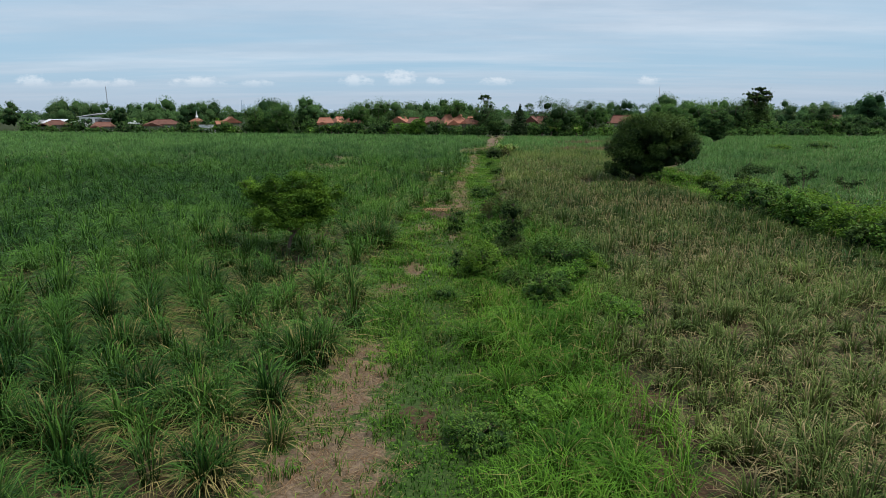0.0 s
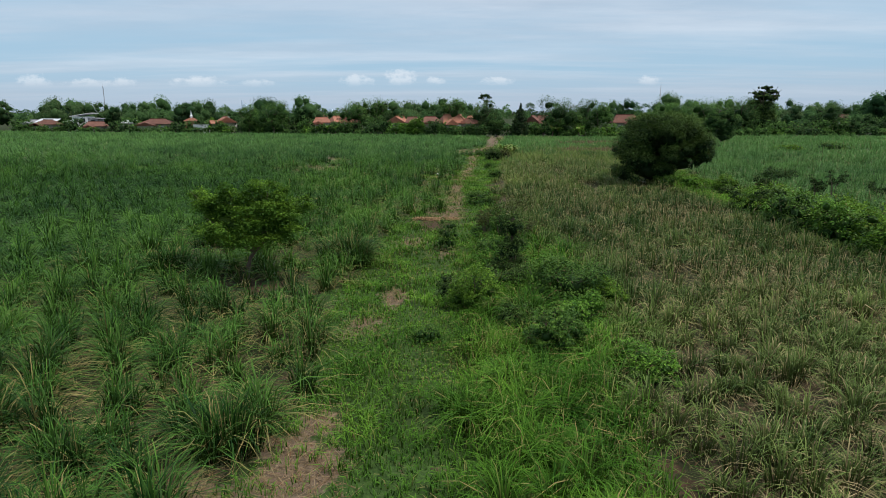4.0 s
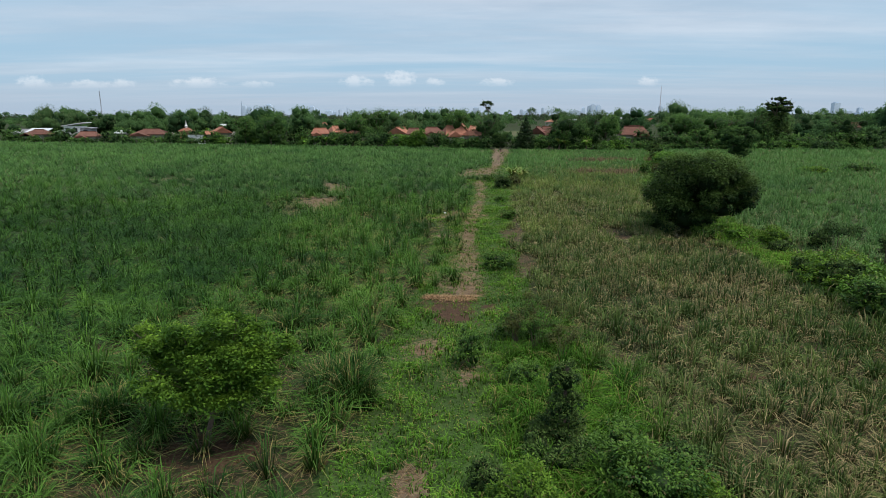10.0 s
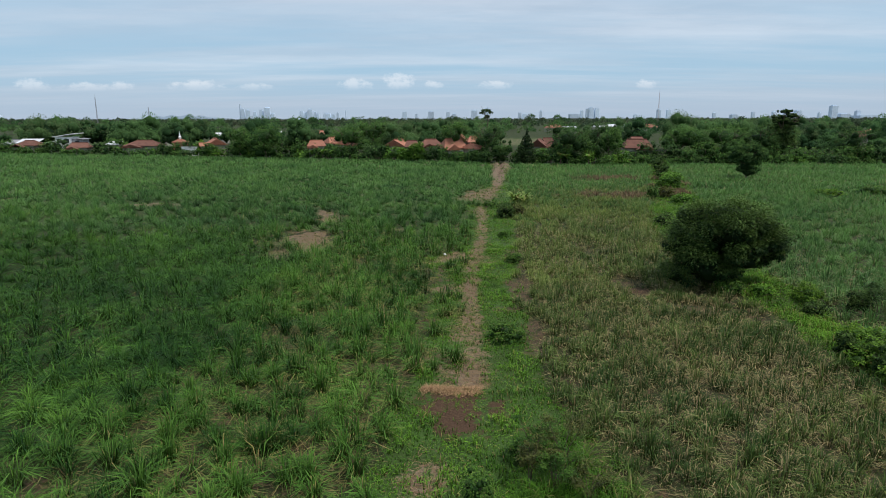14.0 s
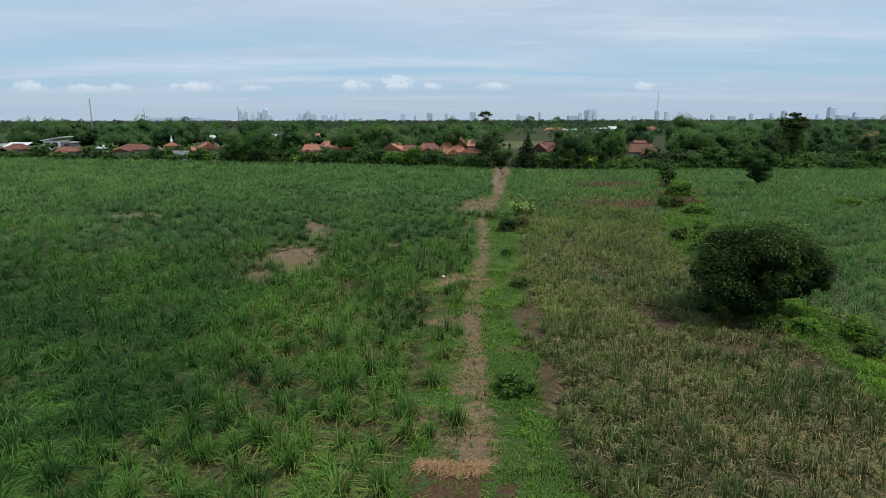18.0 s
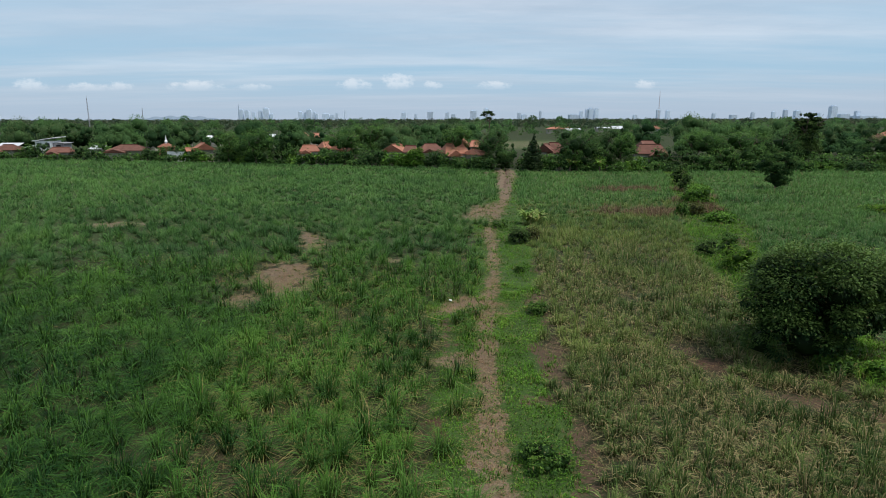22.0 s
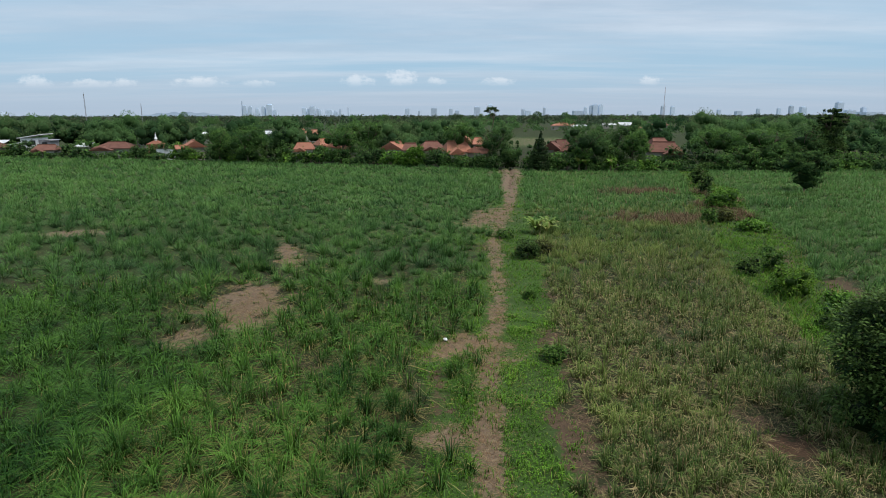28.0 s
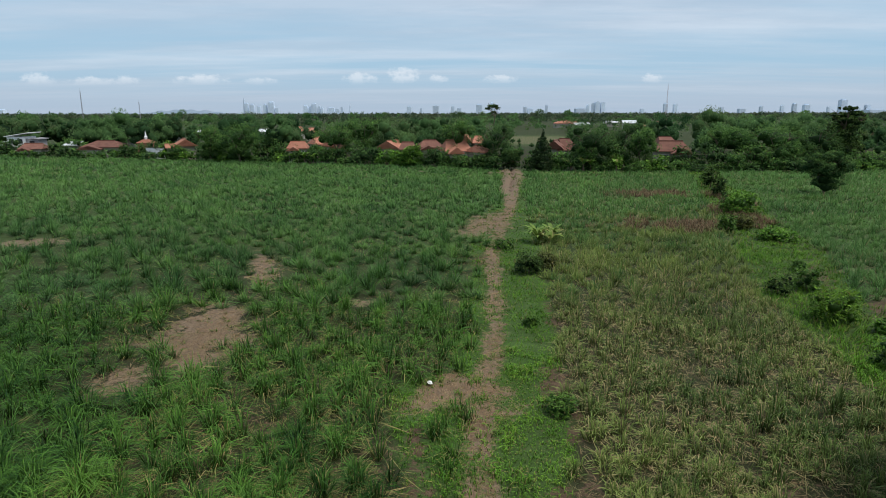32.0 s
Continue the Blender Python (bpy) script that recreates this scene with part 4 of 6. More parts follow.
def stray_tufts():
    """Short green tufts that come up through the straw and the bare soil."""
    X, Y = scatter(0.34, 0, 60, 100, -36, 14)
    b = bare_at(X, Y).max(0)
    k = (b > 0.3) & (RNG.uniform(0, 1, len(X)) < 0.55 * vnoise(X, Y, 1.1, 151))
    i = np.repeat(np.flatnonzero(k), 14)
    n = len(i)
    x, y = X[i] + RNG.normal(0, 0.06, n), Y[i] + RNG.normal(0, 0.06, n)
    root = np.stack([x, y, ground_height(x, y) - 0.01], 1)
    dry = (RNG.uniform(0, 1, n) < 0.35) * RNG.uniform(0.4, 1, n)
    V, T, C = blades(root, RNG.uniform(0.06, 0.26, n), RNG.uniform(0.4, 1.5, n), np.interp(nearest(x, y), (10, 40), (0.014, 0.035)), dry, RNG.uniform(0, 0.7, n), 1)
    tagged(tri_mesh("stray_tufts", V, T, M_LUSH, C), "short green grass tufts coming through the straw", "grass", kind="stuff")


stray_tufts()



def straw_windrow(x0, y0, x1, y1):
    """A low ridge of raked straw across the track."""
    r = np.random.default_rng(47)
    n = 2000
    k = r.uniform(0, 1, n)
    px, py = x0 + (x1 - x0) * k + r.normal(0, 0.05, n), y0 + (y1 - y0) * k + r.normal(0, 0.17, n) + 0.12 * np.sin(7 * k)
    z = 0.11 * np.exp(-((py - (y0 + (y1 - y0) * k)) / 0.16) ** 2) * (0.5 + 0.6 * vnoise(px, py, 0.4, 71))
    root = np.stack([px, py, ground_height(px, py) + z * r.uniform(0.0, 1.0, n)], 1)
    V, T, C = blades(root, r.uniform(0.05, 0.16, n), r.uniform(0.8, 2.6, n), r.uniform(0.012, 0.024, n), r.uniform(0, 1, n), r.uniform(0, 1, n), 2)
    tagged(tri_mesh("straw_windrow", V, T, M_STRAW, C), "low ridge of raked orange-brown straw across the track", "straw", kind="stuff")


straw_windrow(-0.98, 32.51, 1.11, 32.41)


def verge_tussocks():
    """Long arching grass over the tangle of bushes beside the track."""
    chunks = []
    r = np.random.default_rng(41)
    spots = [(2.35, 16.9, 1.25), (1.0, 15.6, 1.0), (3.0, 19.0, 1.1), (1.9, 19.6, 1.0), (2.7, 22.3, 1.1), (1.5, 21.6, 0.8), (3.6, 23.4, 1.0), (4.5, 16.2, 0.9), (1.6, 13.6, 1.0)]
    spots += [(3.2, 24.8, 1.2), (3.9, 24.9, 1.2), (4.9, 24.2, 1.1), (2.3, 22.9, 1.1), (4.2, 22.1, 1.2), (3.4, 22.8, 1.2), (4.7, 21.0, 1.1), (2.9, 23.8, 1.1), (4.4, 23.2, 1.2), (3.7, 21.4, 1.0), (1.9, 24.4, 0.9), (2.3, 17.6, 1.3), (2.6, 17.3, 1.2), (2.3, 25.8, 1.2), (3.0, 26.3, 1.3), (3.5, 27.2, 1.2), (2.7, 27.7, 1.2), (3.8, 26.0, 1.2), (1.8, 25.4, 1.0), (3.4, 28.4, 1.0), (2.4, 28.6, 0.9)]
    spots += [(r.uniform(0.4, 2.6), r.uniform(7.0, 14.0), r.uniform(0.6, 1.0)) for _ in range(34)]
    spots += [(r.uniform(1.2, 4.4), r.uniform(14.0, 26.0), r.uniform(0.6, 1.0)) for _ in range(26)]
    for x, y, h in spots:
        n = 110
        a = r.uniform(0, 2 * math.pi, n)
        q = 0.13 * np.sqrt(r.uniform(0, 1, n))
        px, py = x + q * np.cos(a), y + q * np.sin(a)
        root = np.stack([px, py, ground_height(px, py) - 0.02], 1)
        dry = (r.uniform(0, 1, n) < 0.08) * r.uniform(0.3, 0.9, n)
        chunks.append(blades(root, h * r.uniform(0.5, 1.1, n), r.uniform(0.4, 1.3, n), 0.016 * r.uniform(0.7, 1.3, n), dry, np.clip(r.uniform(0.0, 0.4) + r.uniform(-0.1, 0.25, n), 0, 1), 3, a + r.normal(0, 0.5, n)))
    V, T, C = join_arrays(chunks)
    tagged(tri_mesh("arching_grass", V, T, M_LUSH, C), "long arching bright green grass tufts beside the track", "grass", kind="stuff")


verge_tussocks()

# houses: x, y, width, depth, wall height, roof rise, roof, turn, hip, label
HOUSES = [
    (-98.0, 180, 5.4, 5.0, 2.0, 1.6, "b", 15, 0.15, "small brown tiled house at the meadow's edge"),
    (-79.0, 177, 9.5, 7.5, 2.7, 1.8, "b", 8, 0.3, "long brown tiled house among trees"),
    (-85.4, 227, 4.4, 5.0, 2.9, 1.6, "o", 20, 0.3, "orange tiled house among trees"),
    (-58.1, 171, 5.0, 3.9, 2.9, 1.6, "o", -60, 0.0, "orange gabled house behind the hedge"),
    (-58.9, 280, 6.2, 5.0, 2.9, 1.8, "o", 10, 0.3, "orange tiled house deep among trees"),
    (-49.6, 266, 3.6, 5.0, 2.9, 1.5, "o", 0, 0.3, "orange tiled house deep among trees"),
    (-30.4, 162, 4.3, 5.0, 2.9, 1.3, "o", 10, 0.2, "orange tiled house behind the hedge"),
    (-29.3, 178, 3.5, 5.0, 2.9, 1.6, "o", 30, 0.3, "orange tiled house among trees"),
    (-24.0, 168, 3.6, 2.8, 2.9, 1.7, "o", 60, 0.2, "orange tiled house among trees"),
    (-10.5, 161, 5.7, 4.5, 2.9, 1.6, "o", 70, 0.0, "gabled orange house behind the hedge"),
    (-7.1, 157, 2.9, 5.0, 2.9, 1.4, "b", 0, 0.2, "brown tiled house behind the hedge"),
    (-2.8, 164, 5.6, 5.0, 2.9, 1.5, "b", 10, 0.3, "weathered brown tiled house"),
    (2.4, 152, 5.6, 5.0, 2.9, 2.1, "o", 15, 0.2, "orange tiled house near the end of the track"),
    (5.5, 186, 3.9, 3.0, 2.9, 2.1, "o", 80, 0.0, "upright orange gable behind the track's end"),
    (8.5, 183, 2.6, 5.0, 2.9, 1.6, "o", 0, 0.3, "orange tiled house behind the track's end"),
    (6.8, 149, 2.2, 5.0, 2.8, 1.2, "o", 40, 0.2, "small orange tiled outbuilding"),
    (22.8, 158, 3.9, 3.1, 2.9, 1.7, "b", 70, 0.0, "brown gabled house behind the hedge"),
    (26.5, 168, 2.9, 5.0, 2.9, 1.6, "b", 10, 0.2, "brown tiled house among trees"),
    (43.3, 150, 6.8, 5.3, 2.9, 1.9, "b", -8, 0.2, "long red-brown tiled house at the meadow's edge"),
    (53.0, 181, 4.1, 5.0, 2.9, 1.5, "b", 0, 0.2, "red-brown tiled house behind the long one"),
    (80.8, 444, 27.3, 10.0, 2.9, 2.6, "o", 0, 0.3, "large orange roofed hall beyond the clearing"),
    (118.7, 478, 14.6, 10.0, 2.9, 2.6, "w", 0, 0.3, "white building beyond the clearing"),
    (137.9, 274, 10.4, 8.2, 2.9, 1.5, "g", 0, 0.3, "grey roofed shed among trees"),
    (144.9, 445, 14.2, 10.0, 2.9, 2.6, "o", 0, 0.3, "far orange roofed house"),
    (242.1, 584, 16.6, 10.0, 2.9, 2.9, "o", 0, 0.3, "far reddish roofed house"),
    (137.0, 232, 4.3, 5.0, 2.9, 2.1, "b", 0, 0.3, "brown tiled house among trees"),
    (-85.8, 253, 5.7, 5.0, 2.9, 1.0, "w", 0, 0.3, "white roofed building among trees"),
    (101.0, 362, 14.2, 10.0, 2.9, 1.8, "o", 0, 0.3, "far orange roofed house"),
    (165.5, 248, 11.0, 8.7, 2.9, 2.1, "o", 0, 0.3, "orange tiled house among trees"),
    (142.2, 225, 9.4, 7.4, 2.9, 1.6, "b", 0, 0.3, "brown tiled house among trees"),
    (-121.3, 189, 4.4, 5.0, 2.8, 1.3, "g", 0, 0.3, "grey sheet-roofed house at the meadow's edge"),
    (-114.0, 184, 5.8, 5.0, 2.5, 1.7, "b", 0, 0.3, "red-brown tiled house beside the white house"),
]
SKYLINE = [(-0.7063, 0.0077, 0.0093), (-0.3199, 0.0225, 0.0019), (-0.3159, 0.0165, 0.0056), (-0.3070, 0.0147, 0.0065),
           (-0.2964, 0.0121, 0.0056), (-0.2864, 0.0147, 0.0056), (-0.2763, 0.0182, 0.0093), (-0.2679, 0.0095, 0.0056),
           (-0.2219, 0.0130, 0.0065), (-0.2148, 0.0112, 0.0046), (-0.2083, 0.0156, 0.0083), (-0.2004, 0.0121, 0.0037),
           (-0.1961, 0.0095, 0.0037), (-0.1817, 0.0095, 0.0111), (-0.1719, 0.0077, 0.0056), (-0.1646, 0.0103, 0.0037),
           (-0.1519, 0.0138, 0.0019), (-0.0579, 0.0112, 0.0074), (-0.0391, 0.0086, 0.0037), (-0.0158, 0.0121, 0.0093),
           (0.0111, 0.0112, 0.0056), (0.0209, 0.0086, 0.0065), (0.0531, 0.0138, 0.0093), (0.0736, 0.0173, 0.0065),
           (0.1257, 0.0103, 0.0046), (0.1338, 0.0077, 0.0083), (0.1596, 0.0129, 0.0037), (0.2126, 0.0077, 0.0148),
           (0.2248, 0.0129, 0.0046), (0.2336, 0.0156, 0.0046), (0.2398, 0.0173, 0.0074), (0.2487, 0.0164, 0.0065),
           (0.3110, 0.0068, 0.0056), (0.3479, 0.0147, 0.0056), (0.3632, 0.0138, 0.0056), (0.4367, 0.0094, 0.0046),
           (0.4682, 0.0068, 0.0093), (0.4991, 0.0103, 0.0046), (0.5320, 0.0112, 0.0046), (0.5512, 0.0147, 0.0056),
           (0.5701, 0.0129, 0.0083), (0.6053, 0.0094, 0.0037), (0.6270, 0.0199, 0.0093), (0.6430, 0.0077, 0.0148),
           (0.6664, 0.0121, 0.0065), (0.6764, 0.0051, 0.0278)]

# ---- single trees and bushes on the field ----
def young_tree(x, y):
    t = thing("young_tree", x, y, label="young yellow-green leafy tree with a slender bent trunk", category="tree")
    r = random.Random(12)
    bm = bmesh.new()
    fork = Vector((0.16, 0.0, 0.95))
    tube(bm, [(-0.12, 0, -0.1), (-0.1, 0, 0.35), (0.02, 0.02, 0.8), fork], [0.075, 0.06, 0.05, 0.045], 8)
    # limbs: ends of the crown's layers
    tips = [(-1.5, 0.1, 2.85), (-1.05, -0.3, 2.2), (-0.8, 0.5, 2.6), (-0.45, -0.1, 2.95), (0.1, 0.3, 3.0), (0.15, -0.5, 2.45), (0.6, 0.2, 3.0), (0.8, -0.3, 2.5), (1.2, 0.1, 2.65), (1.1, -0.2, 2.0), (-0.5, -0.5, 1.9), (0.55, -0.5, 1.8), (-0.85, 0.1, 1.75), (1.5, 0.2, 2.35), (0.2, 0.8, 2.4), (-0.4, 0.7, 2.1), (0.8, 0.7, 2.2), (-1.1, 0.2, 2.55), (0.9, 0.1, 2.75), (0.1, -0.6, 1.75)]
    points = []
    for tip in tips:
        e = Vector((tip[0] * 1.1, tip[1] * 1.1, tip[2] * 1.04 - 0.2))
        mid = fork.lerp(e, 0.5) + Vector((r.uniform(-.1, .1), r.uniform(-.1, .1), r.uniform(-0.1, 0.12)))
        tube(bm, [fork, mid, e], [0.03, 0.018, 0.006], 5)
        for q in range(11):
            c = mid.lerp(e, r.uniform(0.35, 1.1))
            g = 0.2 if q < 8 else 0.3
            points.append((c.x + r.gauss(0, g), c.y + r.gauss(0, g), c.z + r.gauss(0, g * 0.5)))
    part("trunk", bm, M_BARK, t)
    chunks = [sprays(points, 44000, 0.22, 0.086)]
    for q in range(20):
        a = r.uniform(0, 6.28)
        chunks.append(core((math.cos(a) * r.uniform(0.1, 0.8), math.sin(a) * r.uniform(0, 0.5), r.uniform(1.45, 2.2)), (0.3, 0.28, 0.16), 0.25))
    V, T, C = join_arrays(chunks)
    tri_mesh("crown", V, T, M_LEAF_YELLOW, C, t)


young_tree(-5.35, 21.05)
tree("broad_tree", 15.55, 45.6, 4.8, [(0, 0, 2.75, 2.35, 2.2, 1.6), (-1.9, -0.5, 1.4, 1.25, 1.3, 1.25), (-2.2, 0, 2.3, 1.05, 1.1, 1.0), (-1.2, -1.2, 1.05, 1.2, 1.0, 0.95), (2.0, 0, 2.35, 1.15, 1.3, 1.15), (1.2, 0, 3.35, 1.4, 1.4, 1.0), (-1.05, 0, 3.4, 1.5, 1.5, 1.0), (0.2, 0.1, 4.0, 1.4, 1.4, 0.75), (2.5, 0, 1.9, 0.75, 0.9, 0.75), (0.3, -1.4, 2.2, 1.2, 0.9, 0.9), (-2.7, -0.5, 0.8, 0.65, 0.8, 0.75), (1.4, -1.1, 2.4, 1.05, 0.9, 0.9), (-0.3, -1.5, 3.05, 1.15, 0.8, 0.8), (-0.2, -0.9, 1.1, 0.8, 0.8, 0.75), (1.0, -0.5, 1.45, 1.0, 0.9, 0.7), (1.1, 1.1, 2.8, 1.25, 1.1, 1.0), (-1.1, 1.2, 2.6, 1.25, 1.1, 1.25)],
     54000, 0.13, M_LEAF_DARK, "broad dark green tree with a dense rounded crown", spread=2.3, rad=0.17, seed=5, sub=11, z=0.15, dry=0.02, clump=0.4, inner=0.66, up=0.8, aspect=0.55)
tree("lone_tree", 47.8, 108.6, 5.2, [(0, 0, 3.5, 2.5, 2.3, 1.6), (-1.5, 0, 3.8, 1.4, 1.4, 1.1), (1.5, 0, 3.7, 1.4, 1.4, 1.1), (0, 0, 4.5, 1.6, 1.5, 0.8), (0, 0, 1.9, 1.6, 1.5, 1.2), (0.1, 0, 0.9, 1.3, 1.2, 0.85)],
     9000, 0.27, M_TREE_DARK, "lone dark round-topped tree in the meadow", seed=8, inner=0.7)


def bush(x, y, w, h, mat, label, n=1800, size=0.09, seed=1, k=5, dry=0.03, name="bush", aspect=0.5, fine=1):
    t = thing(name, x, y, float(ground_height(np.array(x), np.array(y))), label=label, category="bush", group="bushes of the meadow")
    part("stem", limbs(h * 0.9, w * 0.4, max(0.02, h * 0.02), 4, seed, 0.2), M_BARK, t)
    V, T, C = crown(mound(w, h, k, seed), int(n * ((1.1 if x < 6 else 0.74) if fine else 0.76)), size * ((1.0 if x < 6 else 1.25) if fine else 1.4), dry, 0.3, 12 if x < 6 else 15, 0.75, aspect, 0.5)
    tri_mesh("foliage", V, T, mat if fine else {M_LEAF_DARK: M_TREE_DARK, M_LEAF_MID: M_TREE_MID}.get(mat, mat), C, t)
    return t


BR, MD, DK, YL, WI = M_LEAF_BRIGHT, M_LEAF_MID, M_LEAF_DARK, M_LEAF_YELLOW, M_LEAF_BROWN
for i, (x, y, w, h, mat, n, size, label) in enumerate([
        (0.55, 25.5, 0.95, 1.25, MD, 1600, 0.07, "small upright dark green bush beside the track"),
        (2.0, 24.0, 1.2, 0.9, MD, 1500, 0.08, "low green shrub in the verge"),
        (3.75, 18.7, 2.3, 1.45, MD, 9000, 0.075, "dense green leafy bush in the verge"),
        (3.3, 19.7, 2.2, 1.2, MD, 6500, 0.07, "dark green creeper-grown bush in the verge"),
        (1.25, 18.3, 1.4, 1.35, YL, 6000, 0.065, "small yellow-green bush in the verge"),
        (2.75, 15.1, 1.35, 1.35, MD, 6500, 0.065, "green leafy bush with bare brown stems below in the verge"), (3.5, 16.4, 1.2, 1.0, BR, 4500, 0.065, "low bright green leafy bush in the verge"), (4.6, 18.4, 1.2, 0.9, YL, 3500, 0.065, "low yellow-green bush in the verge"),
        (2.2, 16.7, 1.2, 0.85, DK, 3500, 0.06, "dark green tangled bush in the verge"), (4.5, 19.6, 1.2, 1.0, DK, 3200, 0.065, "dark green tangled bush in the verge"),
        (0.7, 19.4, 0.9, 0.7, DK, 2200, 0.055, "small dark green bush in the verge"), (2.2, 20.1, 1.5, 0.9, DK, 4500, 0.06, "dark creeper heap at the foot of the stump"),
        (0.5, 8.7, 1.2, 0.5, MD, 3500, 0.05, "low dark creeper tangle in the lush grass"), (1.5, 9.2, 1.3, 0.55, BR, 4000, 0.05, "low bright green creeper tangle in the lush grass"), (2.1, 8.3, 1.1, 0.45, MD, 3000, 0.05, "low dark creeper tangle in the lush grass"),
        (1.6, 13.6, 1.3, 0.6, BR, 3500, 0.06, "low bright green creeper mat in the verge"), (4.3, 14.2, 1.3, 0.65, BR, 3000, 0.06, "low bright green creeper mat in the verge"),
        (0.1, 16.2, 0.8, 0.4, MD, 1200, 0.05, "low weedy bush beside the track"), (2.0, 27.9, 1.0, 0.7, MD, 1400, 0.06, "small green bush beside the track"),
        (2.55, 37.6, 1.6, 0.95, MD, 2600, 0.09, "low dark green bush beside the track"),
        (4.55, 51.8, 1.1, 0.75, MD, 1300, 0.1, "small green bush in the verge"),
        (4.75, 60.8, 0.8, 0.6, MD, 900, 0.1, "small green bush in the verge"),
        (5.9, 70.6, 1.9, 1.6, DK, 2200, 0.13, "dark green rounded bush beside the track"),
        (7.3, 71.8, 1.6, 1.2, WI, 1200, 0.13, "grey-green withered bush behind the rounded one"),
        (4.9, 78.0, 1.6, 0.8, MD, 900, 0.14, "low green bush beside the track")]):
    bush(x, y, w, h, mat, label, n, size, 40 + i)


def vine_pillar(x, y):
    t = thing("vine_stump", x, y, label="dead stump wrapped in dark green climbing vines", category="stump")
    bm = bmesh.new()
    tube(bm, [(0, 0, -0.1), (0.05, 0.02, 0.9), (0.02, 0, 2.0)], [0.15, 0.12, 0.08], 8)
    part("stump", bm, M_BARK, t)
    V, T, C = crown([(0, 0, 0.45, 0.46, 0.42, 0.5), (0.02, 0, 1.1, 0.33, 0.3, 0.5), (0.03, 0, 1.7, 0.3, 0.28, 0.42), (-0.35, 0.1, 0.35, 0.4, 0.35, 0.35)], 9000, 0.065, 0.03, 0.3, 40, 0.7, 0.5, 0.6)
    tri_mesh("vine", V, T, M_LEAF_DARK, C, t)


vine_pillar(2.4, 20.8)

for i, (x, y, w, h, mat, n, size, label) in enumerate([
        (16.4, 22.5, 3.0, 1.5, YL, 4200, 0.12, "yellow-green leafy bush on the bank"), (18.6, 25.0, 2.6, 1.4, YL, 3200, 0.12, "yellow-green leafy bush on the bank"),
        (15.6, 22.0, 1.8, 1.2, DK, 3000, 0.11, "dark green leafy bush on the bank"), (18.2, 29.6, 2.8, 1.3, YL, 3800, 0.11, "yellow-green leafy bush on the bank"),
        (16.6, 30.8, 2.0, 1.1, MD, 3000, 0.1, "mid green bush on the bank"), (16.4, 33.0, 1.6, 1.4, DK, 3800, 0.1, "dark green bush with arching shoots on the bank"),
        (16.0, 35.3, 1.0, 1.1, DK, 2200, 0.09, "small dark upright bush with a bare brown foot"), (20.1, 40.8, 1.1, 1.3, DK, 3000, 0.09, "small dense dark round bush on the bank"),
        (17.85, 40.7, 1.3, 0.65, DK, 1800, 0.09, "low dark green bush on the bank"), (18.5, 42.4, 1.7, 0.9, YL, 2000, 0.09, "yellow-green sparse bush on the bank"),
        (17.1, 36.6, 1.6, 0.9, YL, 2200, 0.1, "yellow-green low bush on the bank"), (21.1, 34.7, 0.9, 0.9, DK, 1500, 0.1, "small dark bush with large leaves"),
        (15.0, 43.6, 1.6, 0.8, MD, 1600, 0.1, "low green bush under the broad tree"), (16.6, 43.0, 1.4, 0.6, BR, 1400, 0.09, "low bright green bush on the grassy mound"),
        (18.9, 55.6, 1.8, 1.5, MD, 1600, 0.13, "mid green bush on the bank"), (19.6, 61.2, 2.4, 2.0, YL, 2400, 0.14, "yellow-green bush on the bank"),
        (21.2, 59.3, 1.8, 1.1, BR, 1200, 0.14, "bright green bush on the bank"), (19.5, 65.9, 1.4, 1.4, DK, 1300, 0.13, "dark green bush on the bank"),
        (21.6, 66.8, 1.6, 1.6, MD, 1200, 0.14, "mid green bush on the bank"), (23.6, 71.0, 1.0, 0.9, MD, 700, 0.14, "small green bush on the bank"),
        (27.2, 81.0, 3.2, 1.1, BR, 1300, 0.2, "low pale green bush on the bank"), (24.8, 84.5, 1.8, 1.6, MD, 1000, 0.18, "mid green bush on the bank"),
        (26.8, 86.0, 2.6, 1.5, WI, 1100, 0.2, "brownish bush on the bank"), (30.3, 94.0, 3.8, 2.6, BR, 2200, 0.22, "large bright green bush on the bank"),
        (31.8, 97.5, 3.0, 2.4, MD, 1500, 0.22, "mid green bush on the bank"), (33.9, 107.0, 2.0, 2.4, DK, 1000, 0.24, "dark upright bush on the bank"),
        (36.8, 116.0, 2.6, 3.4, DK, 1400, 0.25, "tall dark bush on the bank"), (38.6, 120.5, 2.6, 2.2, BR, 900, 0.26, "bright green bush on the bank"),
        (47.1, 87.5, 4.4, 0.9, YL, 1400, 0.2, "low wide yellow-green bush in the meadow"), (53.7, 87.5, 4.2, 1.2, MD, 1600, 0.2, "low wide green bush in the meadow")]):
    bush(x, y, w, h, mat, label, n, size, 80 + i)


R2 = random.Random(21)
for i in range(34):
    y = 19.5 + i * 0.47 + R2.uniform(-0.4, 0.4)
    mid = float(np.interp(y, (19, 23, 26.5, 31, 36), (17.2, 16.6, 15.8, 16.4, 16.8)))
    mat, label = R2.choice([(YL, "yellow-green leafy bush on the bank"), (YL, "yellow-green leafy bush on the bank"), (BR, "bright green leafy bush on the bank"), (MD, "mid green leafy bush on the bank")])
    bush(mid + R2.uniform(-0.7, 2.0), y, R2.uniform(1.7, 2.7), R2.uniform(1.0, 1.8), mat, label, 1700, 0.11, 700 + i, 4)


